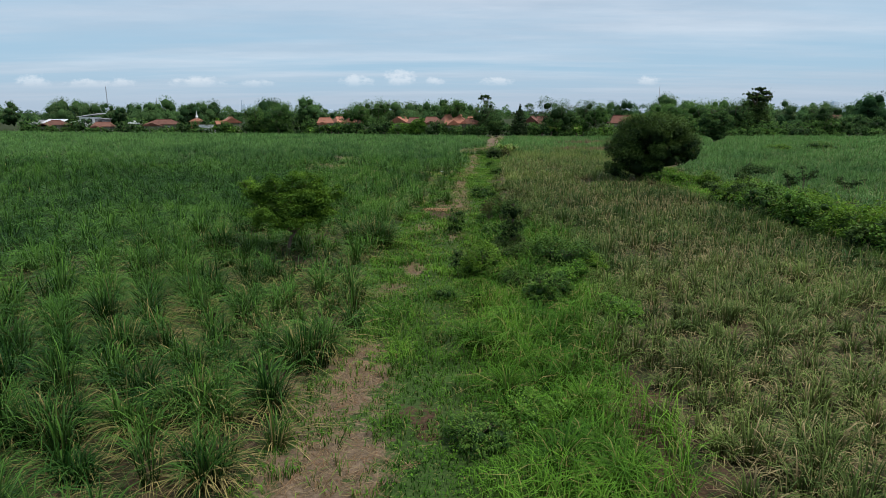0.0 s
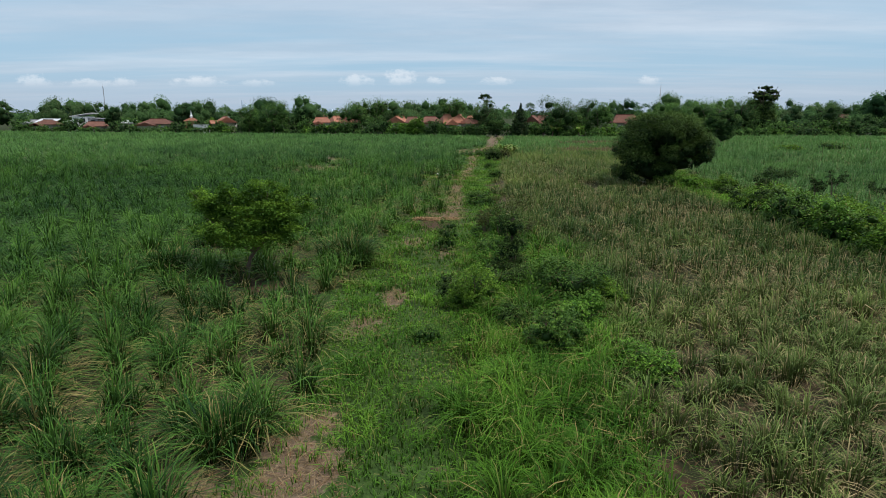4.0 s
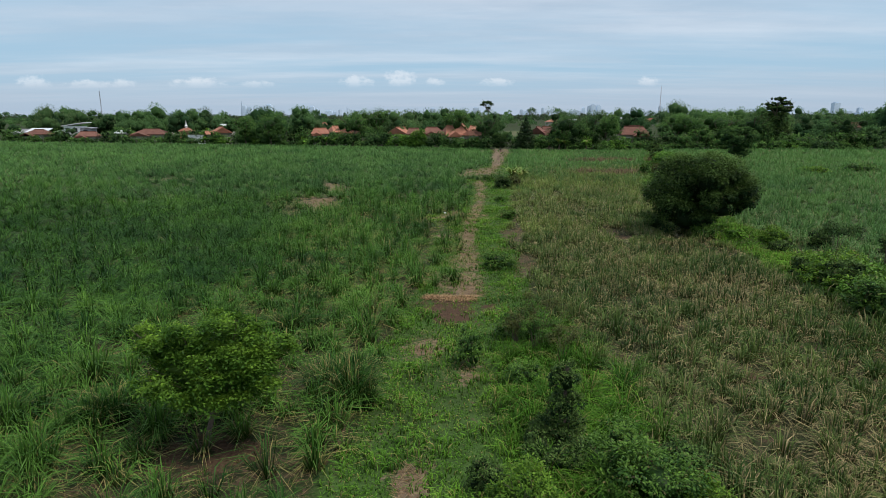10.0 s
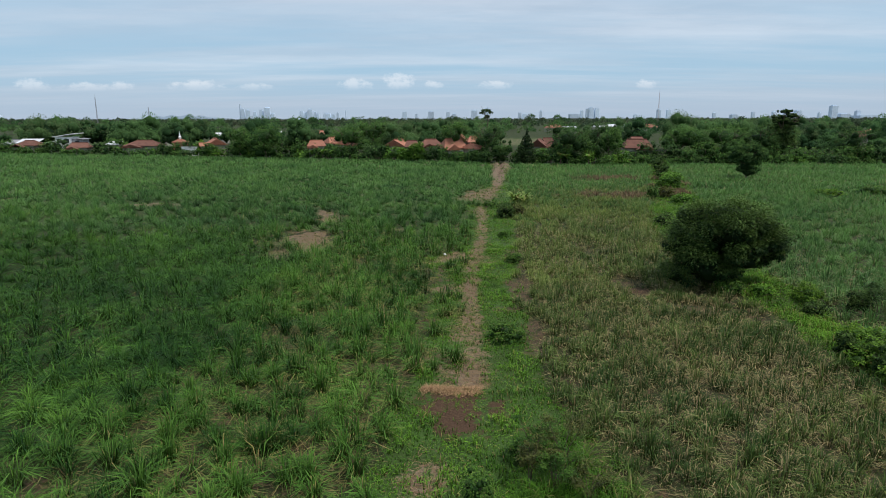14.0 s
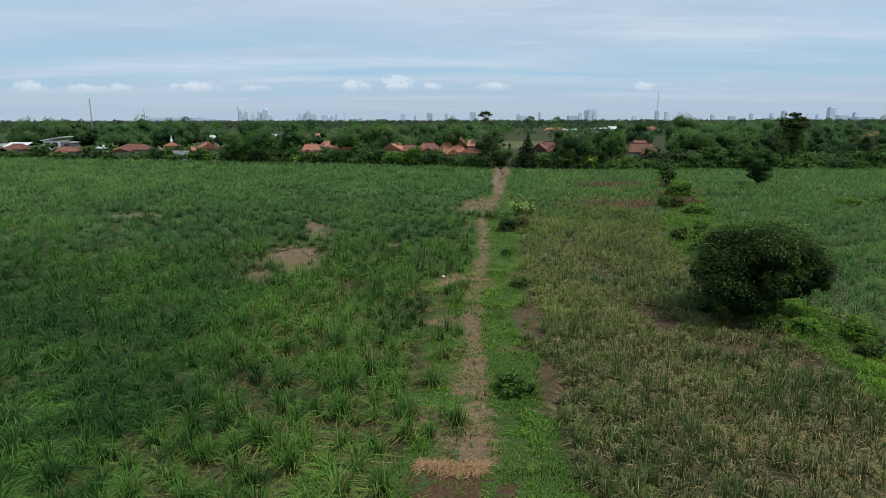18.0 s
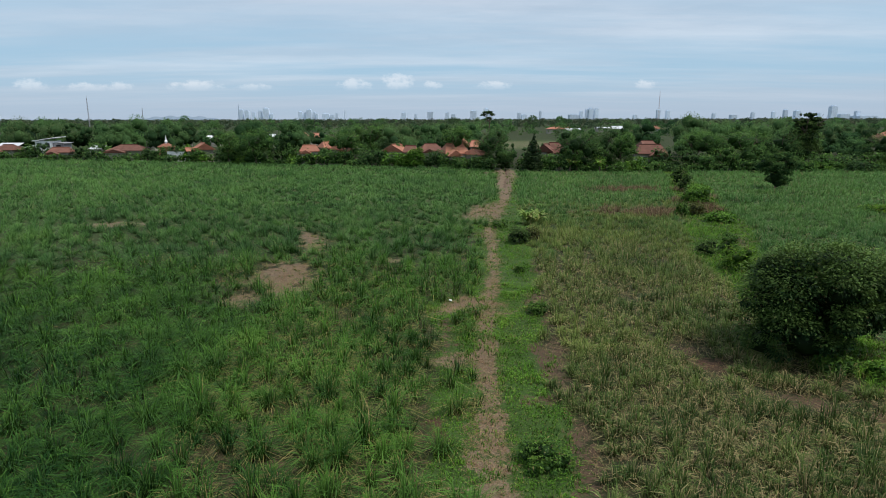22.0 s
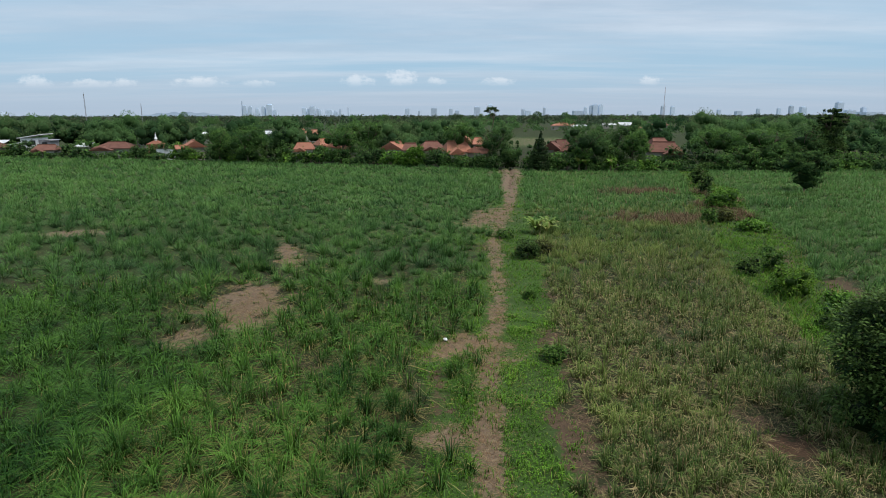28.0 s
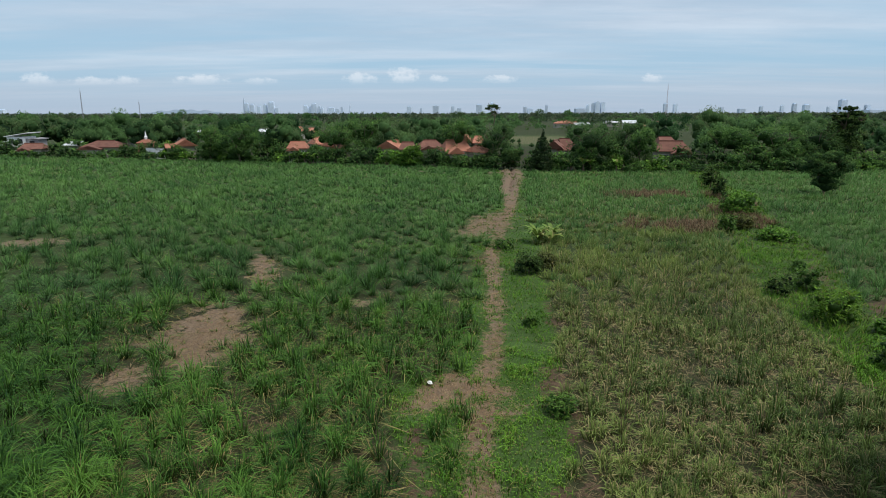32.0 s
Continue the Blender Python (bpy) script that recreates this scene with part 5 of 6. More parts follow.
def broad_leaf_clump(x, y, w, h, count, mat, label, seed=1, z=0.0, trunk=0.0, name="banana_plant", slim=0.09):
    """Long broad leaves that arch out of one foot."""
    t = thing(name, x, y, z, label=label, category="plant")
    r = random.Random(seed)
    if trunk:
        bm = bmesh.new()
        tube(bm, [(0, 0, 0), (0.03, 0, trunk * 0.6), (0.02, 0.02, trunk)], [0.14, 0.11, 0.07], 8)
        part("stem", bm, M_BARK, t)
    for k in range(count):
        a = 2 * math.pi * k / count + r.uniform(-0.4, 0.4)
        ln, lift = w * 0.5 * r.uniform(0.7, 1.15), h * r.uniform(0.6, 1.1)
        wd = w * slim * r.uniform(0.8, 1.2)
        pts = []
        for s in (0, 0.25, 0.5, 0.75, 1.0):
            rad = ln * s ** 1.2
            zz = trunk * 0.95 + (h - trunk) * (lift / h) * (1.9 * s - 1.25 * s * s)
            ww = wd * math.sin(math.pi * min(0.97, 0.08 + s * 0.9)) 
            for e in (-1, 0, 1):
                pts.append((rad * math.cos(a) - e * ww * math.sin(a), rad * math.sin(a) + e * ww * math.cos(a), zz + abs(e) * ww * 0.3))
        T = [q for j in range(4) for i in range(2) for q in ((3 * j + i, 3 * j + i + 1, 3 * j + i + 4), (3 * j + i, 3 * j + i + 4, 3 * j + i + 3))]
        C = np.array([[0.5 * (r.random() < 0.2), r.uniform(0.4, 1), 0.8]] * 15)
        tri_mesh("leaf", pts, T, mat, C, t)
    return t


for x, y, w, h, k, sd in ((15.9, 27.7, 1.5, 1.15, 8, 51), (17.0, 26.8, 1.1, 0.8, 7, 52), (17.5, 29.7, 1.4, 1.05, 8, 53)):
    broad_leaf_clump(x, y, w, h, k, M_BANANA, "young banana plant with pale arching leaves on the bank", sd, trunk=h * 0.4, slim=0.05)


def twiggy_shrub(x, y, w, h, label, seed, flat=0.5, n=900, name="twiggy_shrub", mat=None, size=0.1):
    """A thin shrub: bare forked stems with sparse flat sprays at their ends."""
    t = thing(name, x, y, label=label, category="shrub")
    r = random.Random(seed)
    bm = bmesh.new()
    points = []
    for k in range(7):
        a = 2 * math.pi * k / 7 + r.uniform(-0.4, 0.4)
        q = w * 0.5 * r.uniform(0.35, 1.0)
        e = Vector((math.cos(a) * q, math.sin(a) * q, h * r.uniform(1 - flat * 0.35, 1.0)))
        mid = Vector((e.x * 0.3, e.y * 0.3, h * 0.55))
        tube(bm, [(0, 0, -0.05), mid, e], [0.018, 0.012, 0.005], 5)
        for j in range(6):
            c = mid.lerp(e, r.uniform(0.5, 1.1))
            points.append((c.x + r.gauss(0, w * 0.06), c.y + r.gauss(0, w * 0.06), c.z + r.gauss(0, h * 0.05)))
    part("stem", bm, M_BARK, t)
    V, T, C = sprays(points, int(n * 2.2), w * 0.11, size, 0.3)
    tri_mesh("foliage", V, T, mat or M_LEAF_DARK, C, t)


twiggy_shrub(20.2, 39.5, 2.7, 1.75, "thin flat-topped shrub with layered twigs on the bank", 3, 0.3, 1100)
twiggy_shrub(22.3, 37.5, 1.3, 1.8, "small gnarled half-bare tree on the bank", 5, 1.2, 600)
twiggy_shrub(21.3, 37.4, 1.1, 1.6, "small upright twiggy shrub on the bank", 7, 1.4, 800)
twiggy_shrub(24.6, 37.0, 1.4, 1.3, "small sparse shrub beside the bank", 9, 1.0, 700)
for x, y, w, h, leaf, mat, sd in ((2.9, 26.9, 1.5, 1.8, 1100, M_LEAF_BROWN, 11), (2.2, 27.4, 1.2, 1.6, 800, M_LEAF_MID, 12), (2.6, 26.2, 1.3, 1.4, 800, M_LEAF_MID, 13), (3.3, 25.7, 1.2, 1.2, 700, M_LEAF_BROWN, 14), (2.0, 26.5, 1.0, 1.4, 700, M_LEAF_BROWN, 15)):
    twiggy_shrub(x, y, w, h, "withered brown-green shrub with bare twigs beside the track" if mat is M_LEAF_BROWN else "thin green shrub among withered ones beside the track", sd, 1.2, leaf, mat=mat, size=0.065)
for x, y, w, h, k, sd in ((8.0, 80.2, 3.0, 1.7, 20, 2), (9.2, 81.2, 2.8, 1.6, 18, 4), (8.8, 79.6, 2.4, 1.3, 16, 6)):
    broad_leaf_clump(x, y, w, h, k, M_CLUMP, "arching yellow-green strap-leaved plant beside the track", sd, name="strap_leaved_plant", slim=0.055)

# a scrap of white litter on the bare patch
t = thing("litter_bag", -0.02, 54.1, 0.03, label="crumpled white plastic bag on the bare patch", category="litter")
bm = bmesh.new()
bmesh.ops.create_icosphere(bm, subdivisions=2, radius=0.13)
for v in bm.verts:
    v.co *= 0.8 + 0.5 * noise.noise(v.co * 9)
    v.co.z = v.co.z * 0.5 + 0.08
part("bag", bm, plain("white_plastic", (0.7, 0.7, 0.7), (0.82, 0.82, 0.82), 6.0, 0.4), t)


# ---- the wooded village edge ----
def wood_tree(x, y, w, h, mat, seed, label, n=1500, size=0.5, low=0.15, dry=0.03):
    mat = {M_LEAF_DARK: M_TREE_DARK, M_LEAF_MID: M_TREE_MID}.get(mat, mat)
    return tree("tree", x, y, h, uneven(w, h, 7, seed, low) + [(w * 0.12, 0, h * 0.2, w * 0.3, w * 0.28, h * 0.2), (-w * 0.2, 0, h * 0.16, w * 0.24, w * 0.24, h * 0.16)], n, size, mat, label, seed=seed, rad=h * 0.02, group="trees of the village edge", dry=dry, sub=34, clump=0.24, inner=0.5, up=0.88)


R = random.Random(77)


def end_y(x):
    return float(np.interp(x, END_X, END_Y))


# trees that can be told apart, from the track outwards
def cone_tree(x, y, h, w):
    t = thing("conical_tree", x, y, label="dark dense conical tree beside the end of the track", category="tree")
    part("trunk", limbs(h * 0.8, w * 0.3, 0.16, 4, 4, 0.3), M_BARK, t)
    bl = [(0, 0, h * z, w * r, w * r, h * 0.13) for z, r in ((0.12, 0.46), (0.22, 0.45), (0.33, 0.41), (0.44, 0.35), (0.55, 0.29), (0.66, 0.22), (0.77, 0.15), (0.88, 0.08))]
    V, T, C = crown(bl, 7000, 0.26, 0.02, 0.2, 30, 0.6, 0.5, 0.75)
    tri_mesh("crown", V, T, M_LEAF_CONE, C, t)


cone_tree(17.2, 138.6, 7.2, 4.7)
for x, y, w, h, mat, lab in [(26.5, 142, 9.5, 8.6, DK, "large dark green tree at the meadow's edge"), (35.5, 142, 5.5, 7.8, MD, "mid green tree at the meadow's edge"), (33.0, 147, 6, 8.6, DK, "dark green tree at the meadow's edge"),
                             (10.0, 147, 7, 8.5, DK, "dark green tree beside the end of the track"), (3.0, 152, 7, 9.0, MD, "tall green tree behind the houses"), (12.5, 143.5, 3.8, 3.6, DK, "low dark tree at the end of the track"),
                             (-42, 160, 9, 8.5, MD, "large green tree at the meadow's edge"), (-49, 162, 7, 7.5, MD, "large green tree at the meadow's edge"), (-22, 160, 9, 8.5, MD, "large green tree between the houses"), (-17, 165, 8, 9.5, MD, "tall green tree between the houses"),
                             (-6, 149, 4.5, 4.2, BR, "rounded bright green tree at the meadow's edge"), (61, 146, 13, 8.6, MD, "broad green tree at the meadow's edge"), (53, 149, 9, 7.6, MD, "mid green tree at the meadow's edge"), (68, 145, 9, 8.5, DK, "dark green tree at the meadow's edge"), (88, 144, 9, 7.5, DK, "dark green tree at the meadow's edge")]:
    wood_tree(x, y, w, h, mat, int(x * 7 + 500), lab, 5200, 0.3)


def tall_tree(x, y, h):
    t = thing("tall_tree", x, y, label="tall dark tree with layered flat branches over the wood", category="tree")
    part("trunk", limbs(h, 4, 0.3, 7, 9, 0.55), M_BARK, t)
    bl = [(0, 0, h * 0.3, 2.6, 2.6, h * 0.26), (0.2, 0, h * 0.55, 2.4, 2.4, h * 0.16), (0, 0, h * 0.75, 2.7, 2.4, 1.0), (-1.7, 0, h * 0.84, 1.6, 1.5, 0.6), (1.8, 0, h * 0.87, 1.7, 1.5, 0.65), (0.2, 0, h * 0.95, 1.5, 1.3, 0.6), (2.4, 0, h * 0.78, 1.2, 1.2, 0.5), (-2.4, 0, h * 0.66, 1.2, 1.2, 0.6)]
    V, T, C = crown(bl, 12000, 0.34, 0.02, 0.25, 24, inner=0.66)
    tri_mesh("crown", V, T, M_LEAF_DARK, C, t)


tall_tree(73.6, 146.5, 11.2)


def umbrella_tree(x, y, h):
    t = thing("umbrella_tree", x, y, label="tall slender tree with a flat umbrella crown above the wood", category="tree")
    part("trunk", limbs(h, 2.6, 0.2, 6, 15, 0.7), M_BARK, t)
    V, T, C = crown([(0, 0, h * 0.95, 2.0, 2.0, 0.75), (-1.5, 0, h * 0.88, 1.3, 1.3, 0.6), (1.6, 0, h * 0.9, 1.3, 1.3, 0.6), (0.6, 0, h * 0.78, 1.0, 1.0, 0.7)], 2200, 0.42, 0.02, inner=0.3)
    tri_mesh("crown", V, T, M_LEAF_DARK, C, t)


umbrella_tree(17.4, 258.0, 12.7)
for x, y, h, sd in ((24.3, 138.6, 3.0, 31), (25.8, 139.4, 2.6, 32), (22.2, 139.0, 2.4, 33), (30.0, 138.4, 2.6, 34), (-28.0, 156.6, 2.8, 35), (-30.5, 157.2, 2.5, 36), (-26.0, 156.0, 2.6, 37)):
    broad_leaf_clump(x, y, 3.0, h, 8, M_LEAF_MID, "green banana plant in front of the houses", sd, trunk=h * 0.45)

def sight_hedge(x):
    y = end_y(x) + 2
    lim = [wall + 0.3 for hx, hy, hw, hd, wall, *_ in HOUSES if hy < 200 and abs(x - hx * (y - 32) / (hy - 32)) < hw * 0.5 + 1]
    return min(lim) if lim else 9.0


# the run of bushes along the meadow's edge
n_edge = 0
x = -125.0
while x < 100:
    if not 9.5 < x < 14.5:
        h = max(1.3, min(R.uniform(1.2, 4.8), R.uniform(1.05, 1.3) * sight_hedge(x)))
        mat = R.choice([MD, MD, MD, DK, DK, BR])
        bush(x, end_y(x) + R.uniform(0.8, 4.5), R.uniform(2.6, 5.8), h, mat, {MD: "mid green hedge bush at the meadow's edge", DK: "dark green hedge bush at the meadow's edge", BR: "bright green hedge bush at the meadow's edge"}[mat], 700, 0.32, 300 + n_edge, 4, name="hedge_bush", fine=0)
        n_edge += 1
    x += R.uniform(1.7, 3.6)


x = -120.0
while x < 105:
    if not 9.5 < x < 15 and sight_hedge(x) > 8:
        mat = R.choice([MD, MD, DK])
        bush(x, end_y(x) + R.uniform(4.5, 8.0), R.uniform(4.5, 6.5), R.uniform(3.0, 5.2), mat, {MD: "mid green thicket behind the hedge", DK: "dark green thicket behind the hedge"}[mat], 900, 0.33, 600 + int(x), 5, name="thicket", fine=0)
    x += R.uniform(3.0, 4.6)


def sight(x, y, beyond=600):
    """The height a tree may reach before it hides a house from the camera."""
    top = 99.0
    for hx, hy, hw, hd, wall, rise, *_ in HOUSES:
        if hy < beyond and y < hy + hd * 0.5 and abs(x - hx * (y - 32) / (hy - 32)) < hw * 0.5 + 1.5:
            top = min(top, 10.0 + (wall + 0.2 - 10.0) * (y - 32) / (hy - 32))
    return top


def woods(name, count, ylo, yhi, mat, label, cards, size, hlo, hhi, seed, lumps=6, fine=0):
    """Many crowns as one mass, in lumps of leaf sprays; fine ones get dark fillers."""
    r = np.random.default_rng(seed)
    P = []
    while len(P) < count:
        y = ylo + (yhi - ylo) * r.uniform() ** 0.8
        x = r.uniform(-0.85, 0.85) * y
        h, q = hlo + (hhi - hlo) * r.uniform() ** 1.4, r.uniform(0.7, 1.3)
        lim = sight(x, y, 200 if r.uniform() < 0.5 else 600)
        if y < end_y(x) + 8 or lim < 2.5 or (0.105 < x / (y - 26) < 0.185 and 245 < y < 305):
            continue
        if 0.1 < x / (y - 26) < 0.19 and y <= 245:
            lim = min(lim, max(2.0, 9.6 - 0.045 * (y - 26)))
        if h > lim:
            h = lim * r.uniform(0.75, 0.95)
        P.append((x, y, h, q))
    P = np.array(P)
    # each tree has its own green, some dark, some olive
    tone, olive = r.uniform(0.08, 0.95, count), np.clip(r.uniform(-0.5, 0.7, count), 0, 1)
    li = np.repeat(np.arange(count), lumps)
    m = len(li)
    d = r.normal(size=(m, 3))
    d /= np.linalg.norm(d, axis=1, keepdims=True)
    d[:, 2] = d[:, 2] * 0.5 + np.abs(d[:, 2]) * 0.6 - 0.05
    H, Q = P[li, 2], P[li, 3]
    lc = np.stack([P[li, 0] + d[:, 0] * H * 0.3 * Q, P[li, 1] + d[:, 1] * H * 0.3 * Q, H * (0.45 + 0.4 * d[:, 2])], 1)
    lr = H * 0.17 * Q * r.uniform(0.6, 1.35, m)
    share = lr ** 2 / (lr ** 2).mean()
    i = np.repeat(np.arange(m), np.maximum(3, (cards / lumps * share)).astype(int))
    n = len(i)
    e = RNG.normal(size=(n, 3))
    e /= np.linalg.norm(e, axis=1, keepdims=True)
    e[:, 2] = np.where(e[:, 2] < -0.25, -e[:, 2], e[:, 2])
    c = lc[i] + e * (lr[i] * RNG.uniform(0.7, 1.2, n))[:, None]
    c[:, 2] = np.maximum(c[:, 2], 0.3)
    ltone = np.clip(tone[li] + r.uniform(-0.15, 0.2, m), 0, 1)
    rnd = np.clip(ltone[i] + RNG.uniform(-0.07, 0.13, n), 0, 1)
    V, T, C = leaves(c, size, 0.92, 0.0, rnd, 0.8, e * 0.7 + RNG.normal(0, 0.5, (n, 3)))
    T = T[::2]
    C[:, 0] = np.repeat(olive[li][i], 4)
    chunks = [(V, T, C)]
    # added fillers, toned darker to paint the shaded inside of crowns and lumps
    if fine:
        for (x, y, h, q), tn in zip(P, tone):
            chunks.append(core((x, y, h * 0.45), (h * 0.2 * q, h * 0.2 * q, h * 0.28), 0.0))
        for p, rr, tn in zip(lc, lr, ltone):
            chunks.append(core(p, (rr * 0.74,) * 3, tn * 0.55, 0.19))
    V, T, C = join_arrays(chunks)
    tagged(tri_mesh(name, V, T, mat, C), label, "woodland", kind="stuff")


woods("near_woods", 300, 148, 240, M_WOOD, "dense mixed green trees among the village houses", 640, 0.48, 4.4, 10.6, 5, 16, 1)
woods("mid_woods", 420, 250, 500, M_WOOD, "dark green tree belt behind the village", 240, 1.0, 4.5, 11.0, 6, 6)
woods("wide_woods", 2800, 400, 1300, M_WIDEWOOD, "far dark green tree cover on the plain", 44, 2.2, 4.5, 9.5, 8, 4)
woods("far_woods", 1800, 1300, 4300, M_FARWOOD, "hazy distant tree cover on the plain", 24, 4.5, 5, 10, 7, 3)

# ---- houses ----
M_TILE_ORANGE = plain("orange_clay_tiles", (0.26, 0.105, 0.068), (0.42, 0.19, 0.125), 1.2, 0.85, 0.4, 0.2, 0.3)
M_TILE_BROWN = plain("weathered_brown_tiles", (0.1, 0.046, 0.035), (0.2, 0.095, 0.068), 1.0, 0.9, 0.4, 0.2, 0.2)
M_WALL = plain("weathered_plaster", (0.3, 0.28, 0.24), (0.42, 0.39, 0.34), 0.8, 0.9, 0.15, 0.2, 0.1)
M_WHITE = plain("white_paint", (0.72, 0.73, 0.74), (0.82, 0.82, 0.82), 0.8, 0.7, 0.05)
M_GREY_ROOF = plain("grey_sheet_roof", (0.2, 0.2, 0.21), (0.33, 0.33, 0.34), 0.7, 0.6, 0.1)
M_GLASS = plain("dark_window_glass", (0.03, 0.035, 0.04), (0.05, 0.055, 0.06), 0.5, 0.15, 0.0, 0.5)


def box(bm, x0, x1, y0, y1, z0, z1):
    v = [bm.verts.new(p) for p in ((x0, y0, z0), (x1, y0, z0), (x1, y1, z0), (x0, y1, z0), (x0, y0, z1), (x1, y0, z1), (x1, y1, z1), (x0, y1, z1))]
    for f in ((3, 2, 1, 0), (4, 5, 6, 7), (0, 1, 5, 4), (1, 2, 6, 5), (2, 3, 7, 6), (3, 0, 4, 7)):
        bm.faces.new([v[i] for i in f])


def hip_roof(w, d, z, rise, over=0.5, hip=0.35, thick=0.14):
    """A hipped (hip > 0) or gabled (hip = 0) roof with thickness."""
    bm = bmesh.new()
    a, b = w / 2 + over, d / 2 + over
    r = a - hip * w
    lo = [bm.verts.new(p) for p in ((-a, -b, z), (a, -b, z), (a, b, z), (-a, b, z), (-r, 0, z + rise), (r, 0, z + rise))]
    hi = [bm.verts.new(v.co + Vector((0, 0, thick))) for v in lo]
    for f in ((0, 1, 5, 4), (1, 2, 5), (2, 3, 4, 5), (3, 0, 4)):
        bm.faces.new([hi[i] for i in f])
        bm.faces.new([lo[i] for i in reversed(f)])
    for i in range(4):
        j = (i + 1) % 4
        bm.faces.new((lo[i], lo[j], hi[j], hi[i]))
    return bm


def house(x, y, w, d, wall_h, rise, roof_mat, label, rz=0.0, hip=0.3, wall_mat=None, z=0.0, windows=2, wing=0):
    t = thing("house", x, y, z, rz, label=label, category="house", group="houses of the village")
    bm = bmesh.new()
    box(bm, -w / 2, w / 2, -d / 2, d / 2, -0.2, wall_h)
    wall = part("wall", bm, wall_mat or M_WALL, t)
    roof = part("roof", hip_roof(w, d, wall_h, rise, 0.5, hip), roof_mat, t)
    bm = bmesh.new()
    r = w / 2 + 0.5 - hip * w
    box(bm, -r, r, -0.12, 0.12, wall_h + rise + 0.1, wall_h + rise + 0.3)
    part("ridge", bm, roof_mat, roof)
    if wing:
        # a lower wing with its own gable
        side = 1 if wing > 0 else -1
        ww = w * 0.55
        bm = bmesh.new()
        box(bm, side * w * 0.22 - ww / 2, side * w * 0.22 + ww / 2, -d / 2 - 1.8, -d / 2 - 0.003, -0.2, wall_h - 0.35)
        part("wing_wall", bm, wall_mat or M_WALL, t)
        bm = hip_roof(2.4, ww, wall_h - 0.35, rise * 0.6, 0.35, 0.0)
        bmesh.ops.rotate(bm, verts=bm.verts, cent=(0, 0, 0), matrix=Matrix.Rotation(math.pi / 2, 3, "Z"))
        bmesh.ops.translate(bm, verts=bm.verts, vec=(side * w * 0.22, -d / 2 - 0.7, 0))
        part("wing_roof", bm, roof_mat, t)
    for i in range(windows):
        cx = -w / 2 + w * (i + 0.5) / windows
        bm = bmesh.new()
        box(bm, cx - 0.55, cx + 0.55, -d / 2 - 0.06, -d / 2 + 0.02, wall_h - 1.6, wall_h - 0.5)
        fr = part("window", bm, M_WHITE, t)
        bm = bmesh.new()
        box(bm, cx - 0.45, cx + 0.45, -d / 2 - 0.08, -d / 2 - 0.06, wall_h - 1.5, wall_h - 0.6)
        part("pane", bm, M_GLASS, fr)
    return t


OR, BN = M_TILE_ORANGE, M_TILE_BROWN
for x, y, w, d, wh, rise, mat, rz, hip, lab in HOUSES:
    if y < 200:
        bush(x + 0.2 * w, y - d / 2 - 2.2, w * 0.75, wh * 0.98, MD, "mid green bush in front of a house", 500, 0.36, 900 + int(x), 4, name="garden_bush", fine=0)
        bush(x - 0.3 * w, y - d / 2 - 1.8, w * 0.6, wh * 0.9, MD, "mid green bush in front of a house", 400, 0.36, 950 + int(x), 4, name="garden_bush", fine=0)
    if y < 200:
        w, rise, wh = w * 0.8, rise * (0.9 if x > -60 else 0.7), wh * (1 if x > -60 else 0.9)
    if y > 340:
        w, rise = w * 0.6, rise * 0.75
    house(x, y, w, d, wh, rise, {"o": OR, "b": BN, "g": M_GREY_ROOF, "w": M_WHITE}[mat], lab, rz, hip, wing=(0 if y > 200 or w < 2.4 else 1 if int(abs(x) * 10) % 2 else -1))


def white_house(x, y, rz):
    t = thing("modern_house", x, y, 0, rz, label="white two-storey house with slanting pale roofs", category="house")
    bm = bmesh.new()
    box(bm, -2.0, 2.0, -3, 3, -0.2, 4.5)
    part("wall", bm, M_WHITE, t)
    bm = bmesh.new()
    box(bm, 2.003, 4.6, -2.4, 2.6, -0.2, 4.0)
    part("side_wall", bm, M_GREY_ROOF, t)
    bm = bmesh.new()
    box(bm, -4.2, -2.003, -2.6, 2.6, -0.2, 2.8)
    part("annexe_wall", bm, M_WHITE, t)
    for name, x0, x1, y0, y1, z, tilt in (("roof", -2.5, 3.2, -3.5, 3.3, 4.5, 0.16), ("annexe_roof", -4.6, -1.6, -3.2, 3.0, 2.85, 0.22), ("side_roof", 3.2, 5.0, -2.8, 2.9, 4.0, -0.1)):
        bm = bmesh.new()
        box(bm, x0, x1, y0, y1, z, z + 0.16)
        for v in bm.verts:
            v.co.z += tilt * (v.co.x - x0)
        part(name, bm, M_WHITE if name != "side_roof" else M_GREY_ROOF, t)
    for cx, cz in ((-1.0, 2.9), (0.9, 2.9), (-1.0, 0.9), (0.9, 0.9), (-3.1, 1.1), (3.3, 2.4)):
        bm = bmesh.new()
        d = -3.0 if abs(cx) < 2 else (-2.6 if cx < 0 else -2.4)
        box(bm, cx - 0.55, cx + 0.55, d - 0.06, d + 0.02, cz, cz + 1.1)
        part("window", bm, M_GLASS, t)


white_house(-104.8, 186, 10)


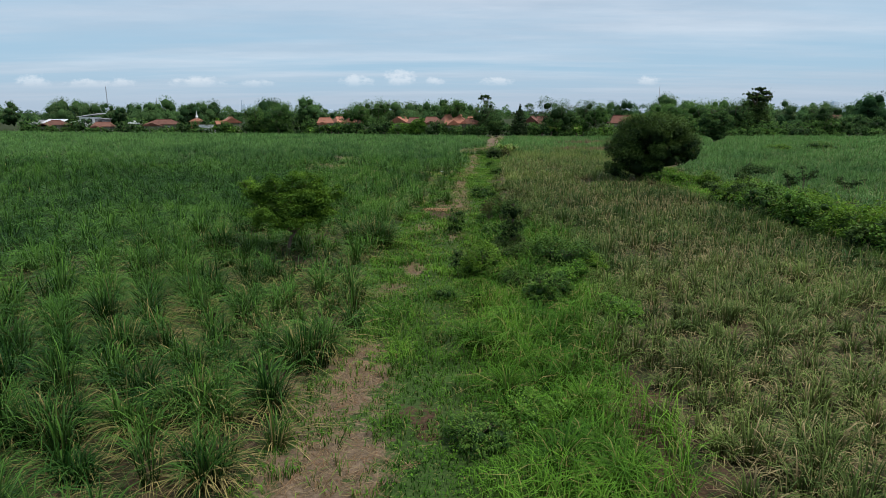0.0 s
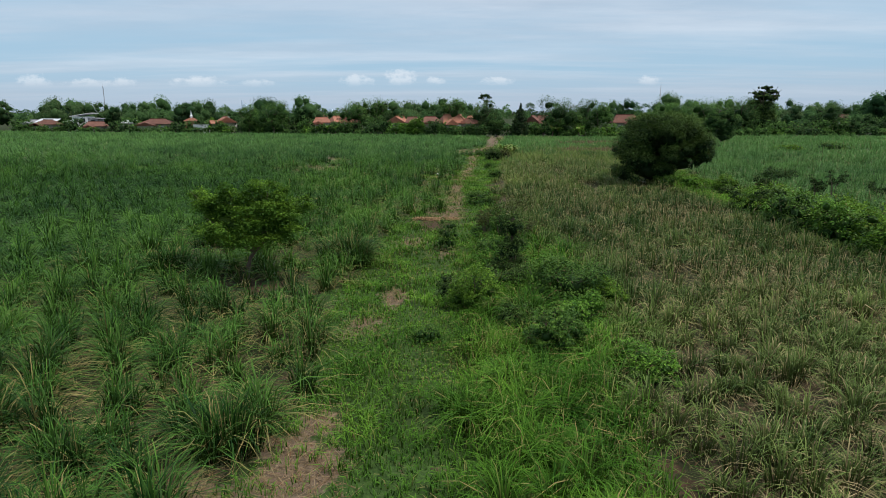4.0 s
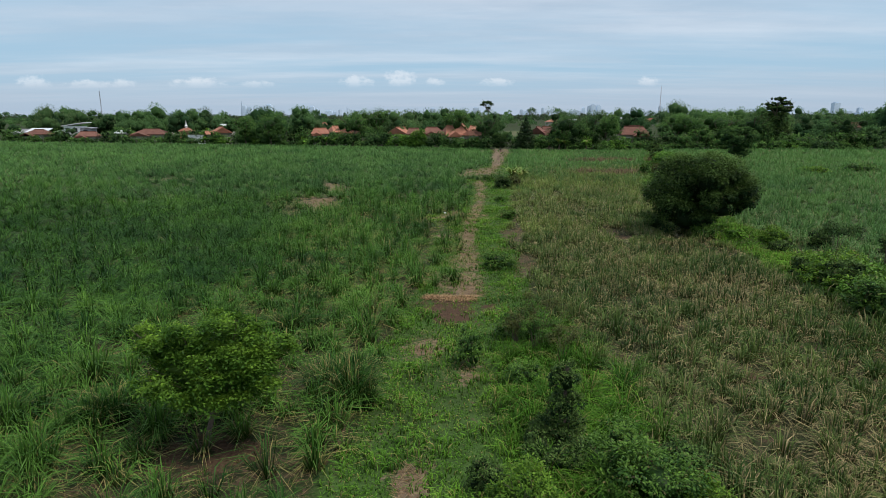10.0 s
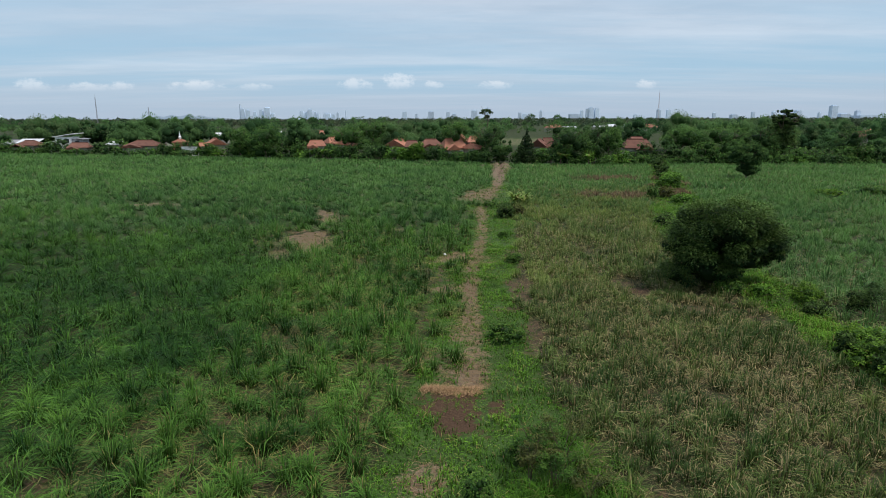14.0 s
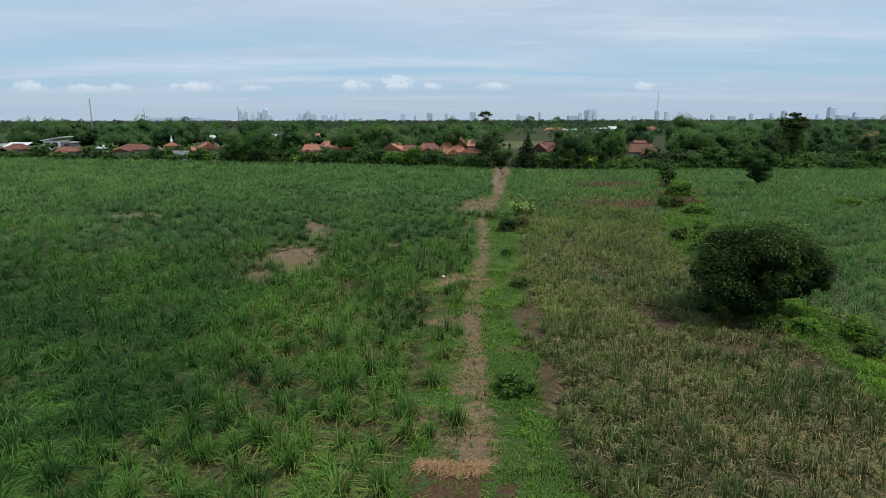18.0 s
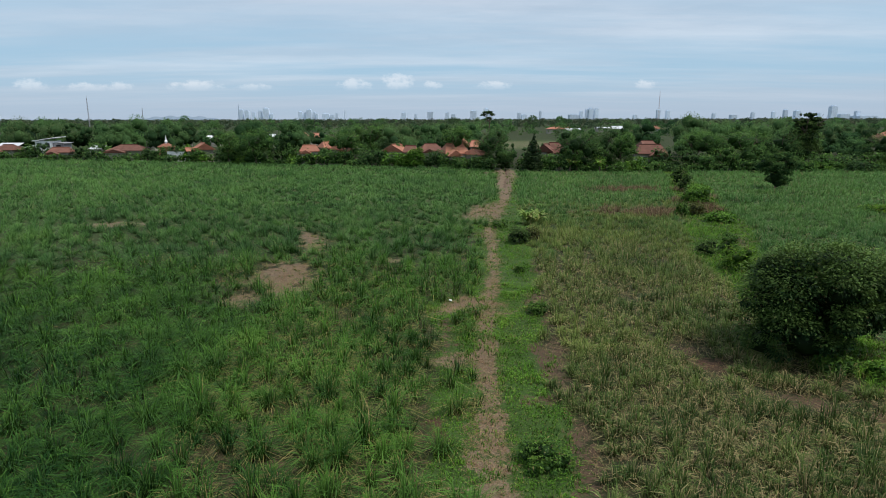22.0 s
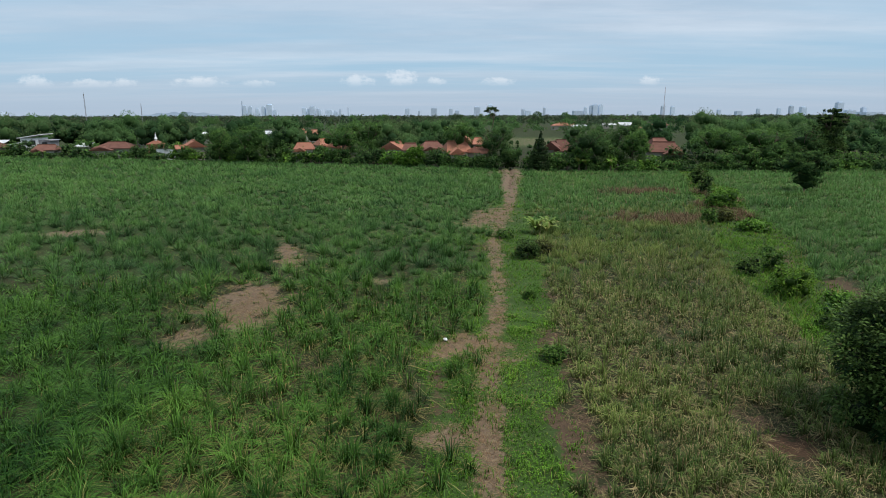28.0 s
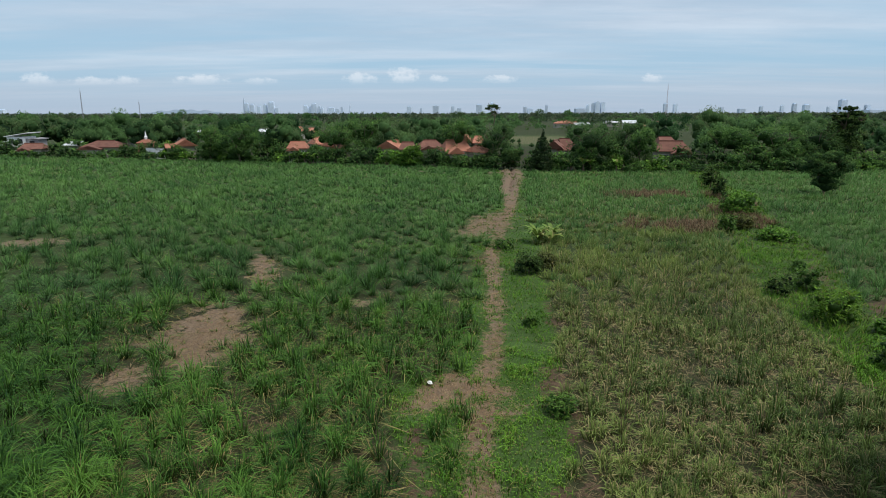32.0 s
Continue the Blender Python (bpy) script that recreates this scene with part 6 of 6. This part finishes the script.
def minaret(x, y):
    t = thing("prayer_house", x, y, label="orange-roofed prayer house with a white spire", category="building")
    bm = bmesh.new()
    box(bm, -1.4, 1.4, -1.4, 1.4, -0.2, 3.2)
    part("wall", bm, M_TILE_ORANGE, t)
    bm = hip_roof(2.8, 2.8, 3.2, 0.9, 0.3, 0.49)
    part("roof", bm, M_TILE_ORANGE, t)
    bm = bmesh.new()
    tube(bm, [(0, 0, 3.9), (0, 0, 4.4), (0, 0, 4.55), (0, 0, 4.9), (0, 0, 6.2)], [0.35, 0.3, 0.5, 0.22, 0.03], 8)
    part("spire", bm, M_WHITE, t)


minaret(-70.0, 178)


def garden_wall(x, y, length, h, rz, label):
    t = thing("garden_wall", x, y, 0, rz, label=label, category="wall")
    bm = bmesh.new()
    box(bm, -length / 2, length / 2, -0.09, 0.09, -0.1, h)
    part("masonry", bm, M_WHITE, t)
    bm = bmesh.new()
    box(bm, -length / 2 - 0.06, length / 2 + 0.06, -0.15, 0.15, h, h + 0.1)
    part("coping", bm, M_WALL, t)


garden_wall(-64.5, 171.5, 5.0, 2.4, 4, "low white garden wall behind the hedge")
garden_wall(-43.5, 166.5, 3.0, 2.2, 4, "short white garden wall behind the hedge")


def shed(x, y, w, d, h, rz, label):
    """A small shed with a pale sheet roof on one slope."""
    t = thing("shed", x, y, 0, rz, label=label, category="shed")
    bm = bmesh.new()
    box(bm, -w / 2, w / 2, -d / 2, d / 2, -0.1, h)
    part("wall", bm, M_WALL, t)
    bm = bmesh.new()
    box(bm, -w / 2 - 0.3, w / 2 + 0.3, -d / 2 - 0.4, d / 2 + 0.3, h, h + 0.08)
    for v in bm.verts:
        v.co.z += 0.22 * (v.co.y + d / 2)
    part("roof", bm, M_PALE_SHEET, t)
    bm = bmesh.new()
    box(bm, -0.45, 0.45, -d / 2 - 0.05, -d / 2 + 0.02, 0, 1.9)
    part("door", bm, M_GREY_ROOF, t)


M_PALE_SHEET = plain("pale_sheet_roof", (0.5, 0.52, 0.54), (0.66, 0.67, 0.68), 0.7, 0.5, 0.1)
for x, y, w, d, h, rz, label in ((-88.6, 180.0, 2.8, 3.0, 2.7, 6, "small shed with a pale sheet roof"), (-116.0, 187.0, 5.0, 4.0, 2.9, 10, "wide shed with a pale sheet roof"), (-90.5, 214.0, 4.0, 3.6, 3.4, -6, "small shed with a pale sheet roof among trees"),
                                 (66.0, 330.0, 7.0, 5.0, 4.0, 5, "pale roofed shed beyond the clearing"), (96.0, 352.0, 9.0, 6.0, 4.6, -8, "long pale roofed shed beyond the clearing"), (-60.0, 236.0, 4.0, 3.6, 4.0, 8, "small pale roofed shed deep among trees")):
    shed(x, y, w, d, h, rz, label)

# ---- masts, tower and the far skyline ----
M_STEEL = plain("grey_painted_steel", (0.22, 0.22, 0.23), (0.3, 0.3, 0.31), 0.3, 0.6, 0.0)
M_REDWHITE = plain("faded_red_and_white_paint", (0.42, 0.3, 0.3), (0.6, 0.55, 0.55), 0.12, 0.6, 0.0)
# the skyline's haze is painted into this facade colour
M_CITY = plain("haze_tinted_facade", (0.59, 0.69, 0.81), (0.64, 0.74, 0.86), 0.01, 0.8, 0.0, 0.2, 0.15)


def lattice(name, x, y, h, base, top, mat, label, bays=14):
    t = thing(name, x, y, label=label, category="tower")
    def at(k, i):
        s = k / bays
        q = base * (1 - s) + top * s
        a = math.pi / 4 + i * math.pi / 2
        return Vector((q * math.cos(a), q * math.sin(a), h * s))
    th = max(0.05, base * 0.06)
    for i in range(4):
        bm = bmesh.new()
        tube(bm, [at(0, i), at(bays, i)], [th, th * 0.7], 5)
        part("leg", bm, mat, t)
    bm = bmesh.new()
    for k in range(bays):
        for i in range(4):
            tube(bm, [at(k, i), at(k + 1, (i + 1) % 4)], [th * 0.6] * 2, 4)
            tube(bm, [at(k + 1, i), at(k + 1, (i + 1) % 4)], [th * 0.5] * 2, 4)
    part("bracing", bm, mat, t)
    bm = bmesh.new()
    tube(bm, [(0, 0, h), (0, 0, h * 1.08)], [th * 0.8, th * 0.3], 5)
    part("antenna", bm, mat, t)


lattice("radio_tower", 553, 1600, 76, 2.4, 0.4, M_REDWHITE, "tall red and white lattice radio tower far off")
lattice("phone_mast", -213.5, 400, 22.5, 0.4, 0.2, M_STEEL, "slim grey lattice phone mast above the trees", 12)
lattice("phone_mast", -214, 470, 17.5, 0.3, 0.2, M_STEEL, "slim grey lattice phone mast above the trees", 12)

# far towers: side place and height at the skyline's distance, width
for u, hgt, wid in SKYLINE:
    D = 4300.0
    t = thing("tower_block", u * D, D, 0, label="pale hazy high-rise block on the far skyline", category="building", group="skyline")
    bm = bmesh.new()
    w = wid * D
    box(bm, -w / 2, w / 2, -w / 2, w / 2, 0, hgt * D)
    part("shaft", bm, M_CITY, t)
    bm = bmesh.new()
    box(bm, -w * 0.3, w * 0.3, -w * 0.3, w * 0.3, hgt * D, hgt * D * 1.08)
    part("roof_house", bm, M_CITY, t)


# a long low hill on the horizon, with haze put into its colour
t = thing("far_hill", -1950.0, 4700.0, label="long low hill on the far horizon, tinted bluish with painted haze", category="hill")
bm = bmesh.new()
rows = []
for i in range(41):
    u = i / 20 - 1
    h = 34 * max(0.0, 1 - abs(u) ** 2.6) * (0.85 + 0.15 * math.sin(i * 0.9)) + 1
    rows.append([bm.verts.new((u * 330, -60, 0)), bm.verts.new((u * 330, 0, h)), bm.verts.new((u * 330, 60, 0))])
for a, b in zip(rows, rows[1:]):
    for j in range(2):
        bm.faces.new((a[j], b[j], b[j + 1], a[j + 1]))
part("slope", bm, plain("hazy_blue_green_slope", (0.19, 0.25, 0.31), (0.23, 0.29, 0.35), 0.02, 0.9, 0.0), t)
